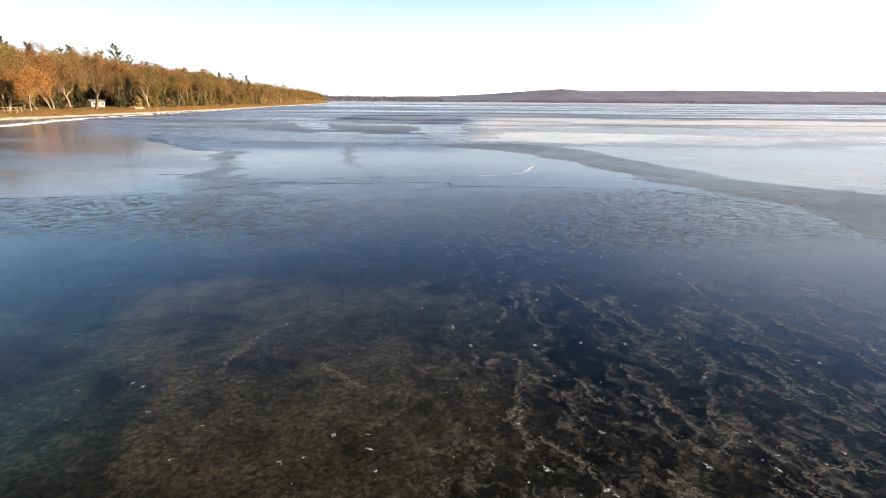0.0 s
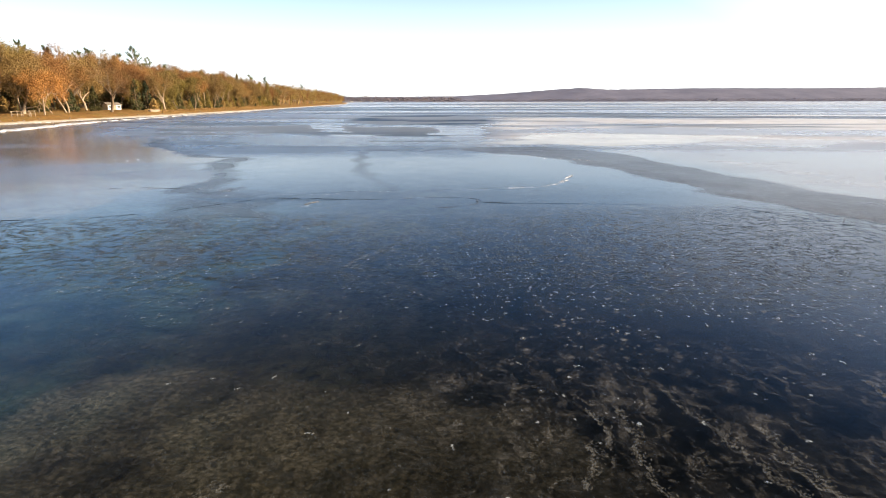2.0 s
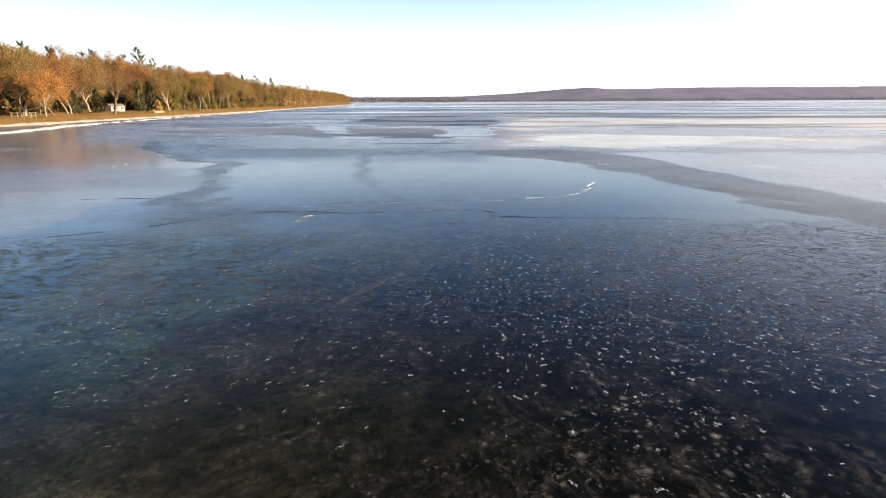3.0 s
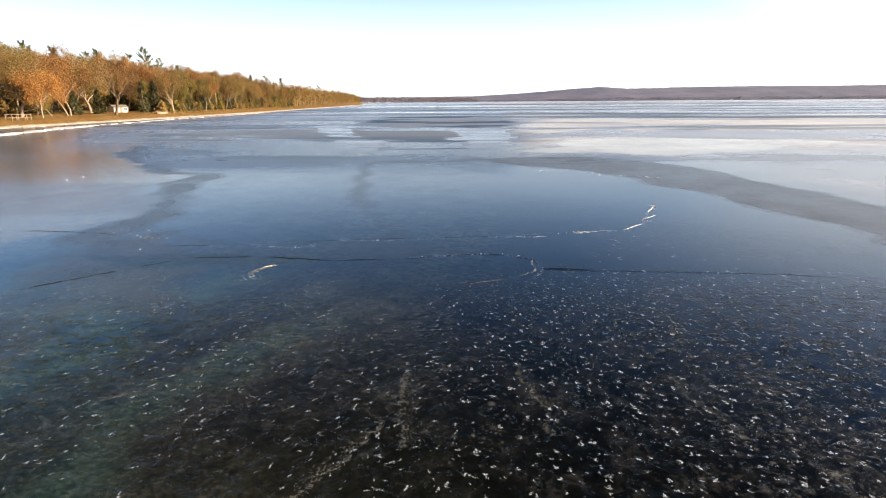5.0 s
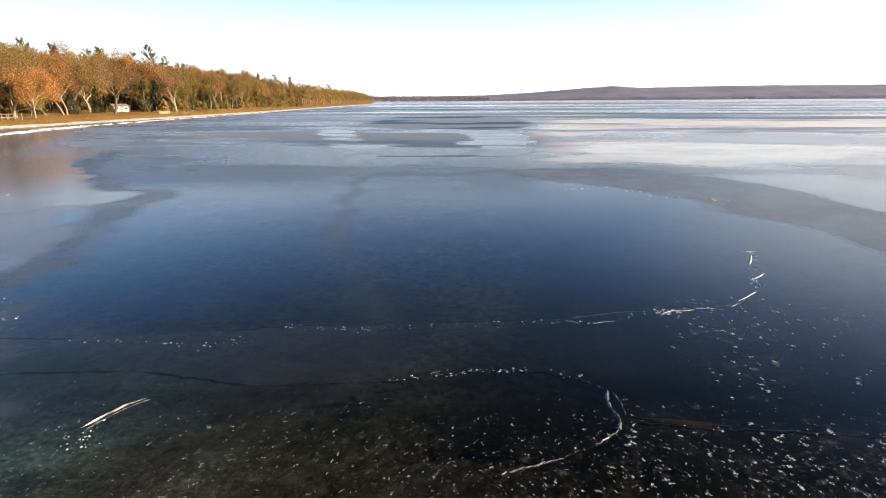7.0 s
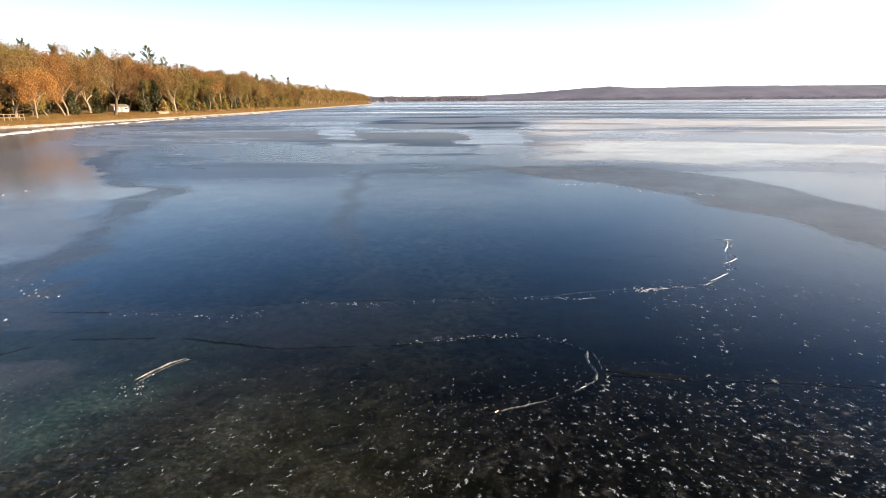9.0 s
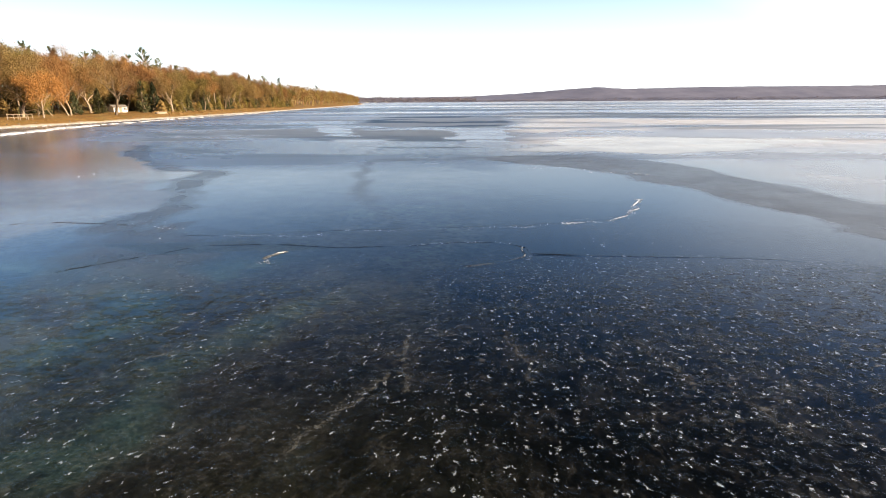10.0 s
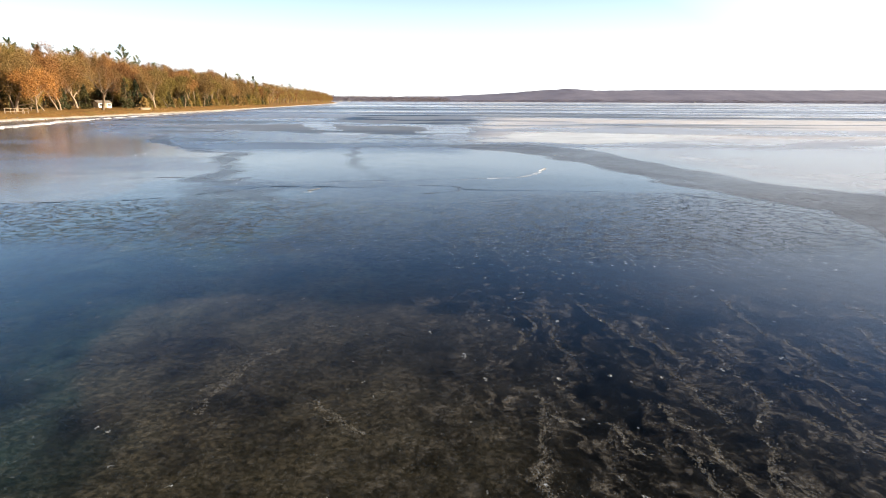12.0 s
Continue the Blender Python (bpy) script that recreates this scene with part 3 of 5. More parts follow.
# grey slush between the two cracks, clear black ice on the near side
between = poly([(-9, 21.2), (-6.4, 20.9), (-5.1, 20.6), (-3.6, 20.3), (-2.1, 20.5), (-0.4, 20.8), (0.3, 20.2), (0.4, 19.8), (3.5, 19.7), (8, 19.2), (9, 21), (4.2, 24),
                (2.7, 23.1), (0.1, 22.4), (-3.9, 21.9), (-6, 21.5), (-9, 23)], 0.12, 0.2, 0.7, 3)
dull = np.maximum(dull, (0.03 + 0.12 * step(0.5, 4, -X)) * between)

strip = poly([(-9, 20.5), (-6.93, 20.68), (-6.34, 20.94), (-5.63, 20.88), (-5.29, 20.63), (-4.41, 20.62), (-3.72, 20.27), (-4.23, 20.04), (-4.7, 19.98), (-5.34, 20.0), (-5.82, 19.88), (-7.4, 19.7)], 0.06, 0.12, 0.5, 4)
dull = dull * (1 - strip)

# brownish cloudy ice at the start of the way
cloudy = poly([(-4.3, 6.7), (-4.7, 8.1), (-4.4, 9.3), (-3, 9.5), (-1.9, 9.1), (0, 8.7), (1.1, 7.3), (1.2, 5.5), (1.6, 2), (0.5, -1.5), (-2.2, -0.8), (-3.0, 2), (-3.2, 4.6), (-3.7, 5.8)], 0.16, 0.6, 0.8, 5)
wisps = fbm(X * 1.1 + 5, Y * 0.9, 2, 6)
near = 1 - step(18.5, 20.5, Y + 1.5 * (wisps - 0.5))
silty = 0.78 * cloudy * (1 - 0.35 * step(-1.2, 1.0, X)) * (0.5 + 0.5 * step(0.32, 0.62, wisps)) * (0.5 + 0.5 * step(3.8, 6.2, Y + 2 * (wisps - 0.5) - 0.5 * X))
silty = np.maximum(silty, 0.36 * step(0.0, 3.0, X + 3 * wisps - 1.5) * (1 - 0.6 * step(6.5, 10.0, Y + 4 * wisps - 2)) * (1 - step(11, 15, Y)) * step(0.38, 0.62, fbm(X * 1.6, Y * 1.6, 3, 5)))
silty = np.maximum(silty, 0.60 * near * step(1.5, 4.5, -X + 3 * wisps - 1.5) * (1 - step(9, 15, -X)) * (0.55 + 0.45 * step(0.35, 0.6, wisps)) * (0.68 + 0.32 * step(11, 15, Y)))
silty = np.maximum(silty, 0.08 * near * step(9, 13, Y) * (1 - step(5, 9, np.abs(X))) * step(0.4, 0.65, fbm(X * 0.5, Y * 0.5, 6)))
tealy = step(0.5, 3.5, -X - 2.0 + 4 * (wisps - 0.5)) * (1 - 0.8 * cloudy)
veined = near * np.maximum(0.85 * step(-2.5, 0.5, X + 3 * (wisps - 0.5)) * (1 - 0.72 * step(8.5, 11, Y)), 0.28)
specked = (1.7 - 0.8 * step(13, 16, Y)) * near * step(-9, -6, -np.abs(X + 0.5)) * (0.25 + 0.55 * step(-2.5, 2, X + 4 * (wisps - 0.5))) * (0.14 + 0.5 * step(8, 12, Y)) * step(0.3, 0.6, fbm(X * 0.8, Y * 0.8, 1))
specked = np.maximum(specked, 0.5 * step(20.1, 20.5, Y) * (1 - step(22.3, 23.3, Y)) * step(1.2, 1.8, X) * (1 - step(5, 8, X)) * step(0.35, 0.6, fbm(X * 0.8, Y * 0.8, 1)))
murky = ice.data.attributes.new("silt", "FLOAT_COLOR", "POINT")

# clear black ice on the near side of the crack
black = poly([(-2.2, 20.45), (-1.1, 20.75), (-0.4, 20.75), (0.1, 20.5), (0.28, 20.1), (0.25, 19.8), (-0.4, 19.35), (-1.2, 19.1), (-2.6, 19.4)], 0.1, 0.15, 0.5, 2)
silty, specked = silty * (1 - black), specked * (1 - 0.7 * black) * (1 - strip)
silty, rough = np.maximum(silty * (1 - strip), 0.14 * strip), np.maximum(rough, 0.5 * strip)
dull = dull - 0.6 * black - 0.12 * step(-3, -1, X) * step(12, 15, Y) * (1 - step(20, 21, Y)) * (1 - step(5, 8, X))

# pitted, wind-roughened skin
pits = step(12, 15, Y + 2 * fbm(X * 0.3, Y * 0.3, 1)) * (1 - step(16.5, 19.5, Y - 0.12 * X)) * step(-30, -8, -np.abs(X + 2)) * (0.3 + 0.7 * step(0, 5, np.abs(X + 1)))
rough = rough * (1 - pits) + 0.12 * pits
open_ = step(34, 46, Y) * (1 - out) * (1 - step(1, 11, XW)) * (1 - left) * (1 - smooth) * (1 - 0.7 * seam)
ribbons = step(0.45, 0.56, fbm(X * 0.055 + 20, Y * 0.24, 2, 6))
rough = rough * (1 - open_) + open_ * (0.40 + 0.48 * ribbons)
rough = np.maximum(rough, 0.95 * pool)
# crust: rough far ice and pool coloured with the sky's blue reflection
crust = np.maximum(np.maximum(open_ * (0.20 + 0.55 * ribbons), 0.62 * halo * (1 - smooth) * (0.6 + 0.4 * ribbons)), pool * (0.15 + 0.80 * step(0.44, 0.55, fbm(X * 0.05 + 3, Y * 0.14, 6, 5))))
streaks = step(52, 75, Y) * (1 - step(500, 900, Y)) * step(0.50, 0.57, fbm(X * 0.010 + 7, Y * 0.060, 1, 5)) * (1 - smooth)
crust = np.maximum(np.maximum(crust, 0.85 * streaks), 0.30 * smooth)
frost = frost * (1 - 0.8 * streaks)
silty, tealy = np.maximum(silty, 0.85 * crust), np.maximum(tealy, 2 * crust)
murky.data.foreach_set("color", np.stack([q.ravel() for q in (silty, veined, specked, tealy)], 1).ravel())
pits = 0.75 * pits + 2.0 * pool + 2.0 * step(34, 46, Y) * (1 - out) * (1 - step(1, 11, XW)) * (1 - left) * (1 - smooth) * (1 - np.clip(frost * 2, 0, 1))
val = np.stack([frost.ravel(), dull.ravel(), np.clip(rough, 0, 1).ravel(), np.clip(pits, 0, 2).ravel()], 1)
attr.data.foreach_set("color", val.ravel())

bx, by = axis(-14, 14, 0.35, 60, 3400, 1.3, 1.5), axis(0, 30, 0.35, 60, 3400, 1.3, 1.5)
bed, BX, BY = grid_mesh("lake_bed", bx, by, lambda x, y: -0.7 - 0.25 * fbm(x * 0.2, y * 0.2, 3) - 3 * step(30, 300, np.hypot(x, y)), BED)
weed = step(0.42, 0.6, fbm(BX * 0.22, BY * 0.22, 7)) * 0.8
wob = 2.4 * (fbm(BX * 0.4, BY * 0.4, 1) - 0.5)
weed = np.maximum(weed * 0.7, (1 - step(0.8, 1.9, np.hypot((BX + 0.2) * 0.8, BY - 19.9) + wob * 0.5)))
weed = np.maximum(weed, 0.88 * step(-3.0, 0.5, BX + wob))
weed = np.maximum(weed, step(24, 34, np.hypot(BX, BY - 14)))
wat = bed.data.attributes.new("weed", "FLOAT", "POINT")
wat.data.foreach_set("value", weed.ravel())
tagged(bed, "dark silty lake bed under the ice", "lake bed", kind="structure")

# ---- the shore ----
SHORE_Y = np.array([-300, 102, 142, 173, 231, 286, 375, 547, 738, 931, 1197])
SHORE_X = np.array([-74, -80.5, -81.8, -83.1, -87.8, -93.8, -103.7, -123.7, -146, -178, -237])


def shore_x(y):
    return np.interp(y, SHORE_Y, SHORE_X)


def bank_z(d):
    """Height of the land at d metres inland of the ice's edge."""
    return np.interp(d, [-4, 0, 2, 5.3, 13, 24, 53, 160, 400], [-0.8, 0.02, 0.4, 1.0, 1.45, 1.9, 2.7, 7, 12])


def land_z(x, y):
    return float(bank_z(shore_x(y) - x))


ly = np.concatenate([np.arange(-300, 60, 20), np.arange(60, 340, 1.0), np.arange(340, 1260, 10.0)])
ld = np.concatenate([np.arange(-4, 16, 0.5), np.arange(16, 54, 2.0), np.arange(54, 420, 24)])
D, YY = np.meshgrid(ld, ly)
XX = shore_x(YY) - D + 1.4 * (fbm(YY * 0.08, D * 0 + 3, 1) - 0.5)
ZZ = bank_z(D) + 0.35 * (fbm(XX * 0.25, YY * 0.25, 2) - 0.5) * step(0, 4, D)
w = len(ld)
faces = [(j * w + i, (j + 1) * w + i, (j + 1) * w + i + 1, j * w + i + 1) for j in range(len(ly) - 1) for i in range(w - 1)]
land = mesh_from("ground", np.stack([XX, YY, ZZ], -1).reshape(-1, 3).tolist(), faces, GROUND, smooth=True)
inl = land.data.attributes.new("inland", "FLOAT", "POINT")
inl.data.foreach_set("value", D.ravel())
tagged(land, "sunlit lakeside bank of dry orange-brown grass with a sandy edge", "ground", kind="structure")


# ---- trees ----
class Soup:
    """Loose verts and faces that become one mesh."""

    def __init__(self):
        self.v, self.f = [], []

    def tube(self, pts, radii, sides):
        base = len(self.v)
        for k, (p, r) in enumerate(zip(pts, radii)):
            d = (pts[min(k + 1, len(pts) - 1)] - pts[max(k - 1, 0)]).normalized()
            u = d.cross(Vector((0.31, 0.87, 0.21))).normalized()
            w_ = d.cross(u)
            for s in range(sides):
                a_ = 2 * math.pi * s / sides
                self.v.append(p + (u * math.cos(a_) + w_ * math.sin(a_)) * r)
        for k in range(len(pts) - 1):
            for s in range(sides):
                i0, i1 = base + k * sides + s, base + k * sides + (s + 1) % sides
                self.f.append((i0, i1, i1 + sides, i0 + sides))

    def leaf(self, p, size, r, flat=0.0, long=1.0):
        """One small four-cornered leaf or spray, turned at random."""
        n = Vector((r.gauss(0, 1), r.gauss(0, 1), r.gauss(0, 1) + flat * 2)).normalized()
        u = n.cross(Vector((r.gauss(0, 1), r.gauss(0, 1), r.gauss(0, 1)))).normalized()
        w_ = n.cross(u)
        b_ = len(self.v)
        lu, lw = size * long * r.uniform(0.7, 1.3), size * r.uniform(0.5, 1.0)
        self.v += [p - u * lu * 0.5, p + w_ * lw * 0.5 + u * lu * r.uniform(-0.2, 0.2), p + u * lu * 0.5, p - w_ * lw * 0.5]
        self.f.append((b_, b_ + 1, b_ + 2, b_ + 3))

    def data(self, name, mat, smooth=False):
        me = bpy.data.meshes.new(name)
        me.from_pydata(self.v, [], self.f)
        me.materials.append(mat)
        if smooth:
            me.polygons.foreach_set("use_smooth", np.ones(len(me.polygons), bool))
        me.update()
        return me


def thing(name, label, category, group="", at=(0, 0, 0), turn=0.0):
    ob = new(name)
    ob.empty_display_size = 0.2
    ob.matrix_basis = pose(*at, 0, 0, turn)
    return tagged(ob, label, category, group)


def child(name, data, parent, label=""):
    ob = new(name, data)
    ob.parent = parent
    if label:
        tagged(ob, label)
    return ob


def grow(p, d, length, radius, depth, r, wood, twigs, tips, up, last, spread):
    """One branch and all that grows from it."""
    n = 5 if depth == 0 else (4 if depth < 2 else 3)
    pts, q = [p.copy()], p.copy()
    for k in range(n):
        d = (d + Vector((r.gauss(0, 0.12), r.gauss(0, 0.12), up * (0.25 if depth else 0.5)))).normalized()
        q = q + d * (length / n)
        pts.append(q.copy())
    end = 0.62 if depth == 0 else 0.45
    radii = [radius * (1 - (1 - end) * k / n) for k in range(n + 1)]
    if depth == 0:
        radii[0] *= 1.35
    (wood if depth < 3 else twigs).tube(pts, radii, (7, 6, 4, 3, 3)[min(depth, 4)])
    if depth >= 2:
        tips += [(pts[k], depth) for k in range(1, n + 1)]
    if depth == last:
        return
    kids = r.choice((5, 6)) if depth == 0 else (r.choice((3, 4)) if depth < 3 else r.choice((2, 3)))
    spin = r.uniform(0, 6.28)
    for k in range(kids):
        at = pts[-1] if k < 2 else pts[-1].lerp(pts[max(1, n - 2 - (k % 2))], r.uniform(0, 1))
        spin += 2.4 + r.uniform(-0.4, 0.4)
        side = d.cross(Vector((math.cos(spin), math.sin(spin), 0.2))).normalized()
        ang = r.uniform(0.35, 0.85) * spread * (0.55 if k == 0 else 1.0)
        grow(at, (d * math.cos(ang) + side * math.sin(ang)).normalized(), length * r.uniform(0.62, 0.86) * (1.15 if depth == 0 else 0.9), radius * end * r.uniform(0.6, 0.85), depth + 1,
             r, wood, twigs, tips, up, last, spread)


def hardwood(seed, height, leaf_mat, leaves, label, trunk_share=0.16, spread=1.0, last=4, thick=0.0125, leaf_size=0.21, stems=1):
    """A broad-leaved tree with forking limbs, fine twigs and late autumn leaves."""
    r = random.Random(seed)
    wood, twigs, crown, tips = Soup(), Soup(), Soup(), []
    for s in range(stems):
        lean = Vector((r.uniform(-0.12, 0.12) + (0.22 * (s - 0.5) if stems > 1 else 0), r.uniform(-0.1, 0.1), 1)).normalized()
        grow(Vector((0.5 * (s - (stems - 1) / 2), 0, -0.3)), lean, height * trunk_share, height * thick, 0, r, wood, twigs, tips, 0.10, last, spread)
    top = max(p.z for p, _ in tips)
    k = height / top
    for soup in (wood, twigs):
        soup.v = [Vector((v.x * k, v.y * k, v.z * k if v.z > 0 else v.z)) for v in soup.v]
    tips = [(p * k, d) for p, d in tips]
    outer = [p for p, d in tips if d >= 3] or [p for p, d in tips]
    inner = [p for p, d in tips if d == 2] or outer
    clumps = r.sample(outer, max(20, int(len(outer) * 0.42)))
    for n in range(int(leaves * 2.6)):
        p = r.choice(clumps if n % 6 else inner)
        q = Vector((p.x / (0.44 * height), p.y / (0.44 * height), (p.z - 0.53 * height) / (0.43 * height)))
        if q.length > 1:
            q *= (1 - 0.25 * r.random()) / q.length
            p = Vector((q.x * 0.44 * height, q.y * 0.44 * height, (q.z * 0.43 + 0.53) * height))
        loose = 0.42 if n % 6 else 0.6
        crown.leaf(p + Vector((r.gauss(0, loose), r.gauss(0, loose), r.gauss(-0.25, loose))), leaf_size * r.uniform(0.6, 1.25), r)
    ob = thing("tree", label, "tree", "lakeside trees")
    child("trunk", wood.data("trunk", BARK, True), ob, "pale sunlit grey-brown trunk and limbs")
    tagged(child("twig_mass", twigs.data("twig_mass", TWIG), ob), kind="stuff")
    tagged(child("crown", crown.data("crown", leaf_mat), ob), kind="stuff")
    return ob


def pine(seed, height, label, bare=0.4):
    """An old white pine: bare lower trunk, uneven tiers of upswept limbs with needle sprays."""
    r = random.Random(seed)
    wood, crown = Soup(), Soup()
    pts = [Vector((r.gauss(0, 0.08) * k, r.gauss(0, 0.08) * k, height * k / 8 - 0.3)) for k in range(9)]
    wood.tube(pts, [height * 0.018 * (1.05 - k / 8.5) + 0.03 for k in range(9)], 7)
    z = height * bare
    while z < height * 0.99:
        u = (z / height - bare) / (1 - bare)
        for _ in range(r.choice((2, 3, 3))):
            a_ = r.uniform(0, 6.28)
            ln = height * 0.20 * (1 - u ** 1.4 * 0.82) * r.uniform(0.5, 1.25)
            root = Vector((pts[4].x * u, pts[4].y * u, z + r.uniform(-0.3, 0.3)))
            way = Vector((math.cos(a_), math.sin(a_), 0.30 + 0.75 * u)).normalized()
            q = [root + way * (ln * t_) + Vector((0, 0, 0.35 * t_ * t_)) for t_ in (0, 0.35, 0.7, 1)]
            wood.tube(q, [0.09 * (1 - 0.6 * u), 0.06, 0.04, 0.02], 3)
            for _ in range(int(16 + 30 * (1 - u))):
                t_ = r.uniform(0.25, 1.05)
                c_ = root + way * (ln * t_) + Vector((0, 0, 0.35 * t_ * t_))
                d_ = (way * 1.2 + Vector((r.gauss(0, 0.5), r.gauss(0, 0.5), r.gauss(0.35, 0.4)))).normalized()
                s_ = d_.cross(Vector((r.gauss(0, 1), r.gauss(0, 1), r.gauss(0, 1)))).normalized()
                lg, b0 = r.uniform(0.45, 0.95), len(crown.v)
                crown.v += [c_, c_ + d_ * lg * 0.55 + s_ * 0.14, c_ + d_ * lg, c_ + d_ * lg * 0.55 - s_ * 0.14]
                crown.f.append((b0, b0 + 1, b0 + 2, b0 + 3))
        z += height * r.uniform(0.026, 0.045)
    ob = thing("pine_tree", label, "pine tree", "tall pines")
    child("trunk", wood.data("trunk", BARK, True), ob)
    tagged(child("crown", crown.data("crown", NEEDLE), ob), kind="stuff")
    return ob


def cedar(seed, height, label, mat, wide=0.28, sprays=1500):
    """A dense evergreen, green to the ground, with a ragged outline."""
    r = random.Random(seed)
    wood, crown = Soup(), Soup()
    wood.tube([Vector((0, 0, -0.3)), Vector((0.05, 0, height * 0.5)), Vector((0, 0.05, height * 0.95))], [height * 0.022, height * 0.014, 0.03], 6)
    lobes = [(r.uniform(0, 6.28), r.uniform(0.05, 0.95), r.uniform(0.7, 1.25)) for _ in range(46)]
    for _ in range(sprays):
        a_, u, k = r.choice(lobes)
        u2 = min(1, max(0.02, u + r.gauss(0, 0.035)))
        rad = height * wide * (1 - u2) ** 0.75 * k * math.sqrt(r.uniform(0.25, 1)) + 0.1
        a2 = a_ + r.gauss(0, 0.35)
        crown.leaf(Vector((rad * math.cos(a2), rad * math.sin(a2), height * u2 - 0.12 * rad + 0.15)), r.uniform(0.22, 0.45), r, flat=0.2, long=1.3)
    ob = thing("cedar_tree", label, "evergreen tree", "lakeside evergreens")
    child("trunk", wood.data("trunk", BARK, True), ob)
    tagged(child("crown", crown.data("crown", mat), ob), kind="stuff")
    return ob


PARK = pose(0, 0, 0)
L_BROWN = "tall broad-leaved tree with sparse brown autumn leaves"
L_RUSSET = "large oak with russet autumn leaves on the bank"
L_BARE = "nearly bare spreading tree with pale sunlit limbs"
L_OLIVE = "slender tree with yellow-green autumn leaves"
kinds = {
    "russet_a": hardwood(11, 15.0, RUSSET, 5598, L_RUSSET),
    "russet_b": hardwood(12, 15.5, RUSSET, 5286, L_RUSSET, spread=0.9),
    "brown_a": hardwood(13, 15.0, BROWN, 4976, L_BROWN, spread=0.85),
    "brown_b": hardwood(14, 16.0, BROWN, 4665, L_BROWN, trunk_share=0.24, spread=0.8),
    "brown_c": hardwood(15, 14.0, BROWN, 5286, L_BROWN, spread=1.1),
    "bare": hardwood(16, 14.5, RUSSET, 1000, L_BARE, trunk_share=0.2, spread=1.1, thick=0.016),
    "orange": hardwood(17, 11.0, ORANGE, 4665, "small oak with bright orange autumn leaves", trunk_share=0.26, spread=1.05),
    "double": hardwood(18, 14.5, RUSSET, 6531, "two-stemmed oak with russet autumn leaves", trunk_share=0.27, stems=2, spread=1.0),
    "olive": hardwood(19, 10.0, OLIVE, 4043, L_OLIVE, trunk_share=0.18, spread=0.7, thick=0.012),
    "olive_tall": hardwood(20, 14.0, OLIVE, 4976, L_OLIVE, trunk_share=0.16, spread=0.62, thick=0.012),
    "pine_a": pine(21, 20.0, "tall dark-green pine standing above the woods"),
    "pine_b": pine(22, 22.0, "tall dark-green pine standing above the woods", 0.5),
    "cedar_a": cedar(23, 6.0, "dense dark-green cedar at the edge of the lawn", CEDAR),
    "cedar_b": cedar(24, 9.0, "dense dark-green cedar at the edge of the lawn", CEDAR, 0.22, 1900),
    "spruce": cedar(25, 15.0, "tall pointed yellow-green evergreen at the shore", OLIVE, 0.17, 2300),
    "shrub": cedar(26, 3.2, "tangled brown leafy shrub under the trees", BROWN, 0.5, 900),
}
kinds["thicket"] = cedar(27, 4.2, "tangled olive-leaved thicket at the foot of the trees", OLIVE, 0.42, 1100)
for k in ("shrub", "thicket"):
    kinds[k].name = "shrub"
    tagged(kinds[k], "", "shrub", "undergrowth")
kinds["leafy"] = cedar(28, 8.0, "olive-leaved young tree branched down to the bank", OLIVE, 0.32, 2600)
kinds["leafy_brown"] = cedar(29, 9.0, "brown-leaved young tree branched down to the bank", BROWN, 0.30, 2600)
for k in ("leafy", "leafy_brown"):
    kinds[k].name = "tree"
    tagged(kinds[k], "", "tree", "lakeside trees")
used = {}


def plant(kind, x, y, scale=1.0, turn=0.0, sink=0.15):
    """Sets a tree of that kind on the bank."""
    m = pose(x, y, land_z(x, y) - sink, 0, 0, turn)
    if kind not in used:
        used[kind] = kinds[kind]
        kinds[kind].matrix_basis = m
        ob = kinds[kind]
    else:
        ob = copy_thing(kinds[kind], m)
    ob.scale = (scale, scale, scale)
    return ob


tr = random.Random(3)
# trees that stand out along the lawn
plant("brown_c", -93.8, 123.2, 1.0, 40)
plant("orange", -88.4, 122.0, 0.98, 10)
plant("double", -93.9, 137.0, 1.0, 75)
plant("bare", -90.8, 149.2, 1.0, 200)
plant("olive", -95.9, 171.7, 0.95, 30)
plant("cedar_a", -95.2, 149.6, 1.05, 0)
plant("cedar_a", -95.5, 141.2, 0.9, 120)
plant("cedar_b", -99.0, 145.5, 0.8, 70)
plant("cedar_b", -97.5, 134.0, 0.75, 20)
plant("olive", -92.5, 130.0, 0.55, 90)
plant("olive", -93.5, 127.0, 0.6, 190)
plant("brown_a", -92.0, 179.0, 0.85, 15)
plant("olive", -91.5, 186.5, 0.9, 60)
plant("olive_tall", -93.9, 203.0, 0.85, 20)
plant("brown_b", -96.4, 224.6, 0.85, 130)
plant("spruce", -106.0, 276.0, 1.05, 0)
plant("spruce", -101.5, 247.0, 0.9, 50)
plant("spruce", -99.5, 232.0, 0.8, 250)
plant("bare", -112.7, 329.0, 1.0, 80)
for x, y, h, k in ((-120.5, 160, 19, "pine_a"), (-121.4, 184.5, 18.5, "pine_a"), (-122, 191, 19, "pine_b"), (-124.5, 222, 22.5, "pine_b"), (-124, 211, 20, "pine_a"),
                   (-126, 234, 19.5, "pine_b"), (-144, 397, 21, "pine_a"), (-149, 443, 20.5, "pine_b"), (-133, 298, 17.5, "pine_a"), (-118, 140, 17, "pine_b"), (-170, 622, 21, "pine_a"), (-122, 172, 18, "pine_b"), (-127, 250, 18.5, "pine_a"), (-108, 118, 17, "pine_a")):
    plant(k, x, y, 0.94 * h / (20.0 if k == "pine_a" else 22.0), tr.uniform(0, 360))
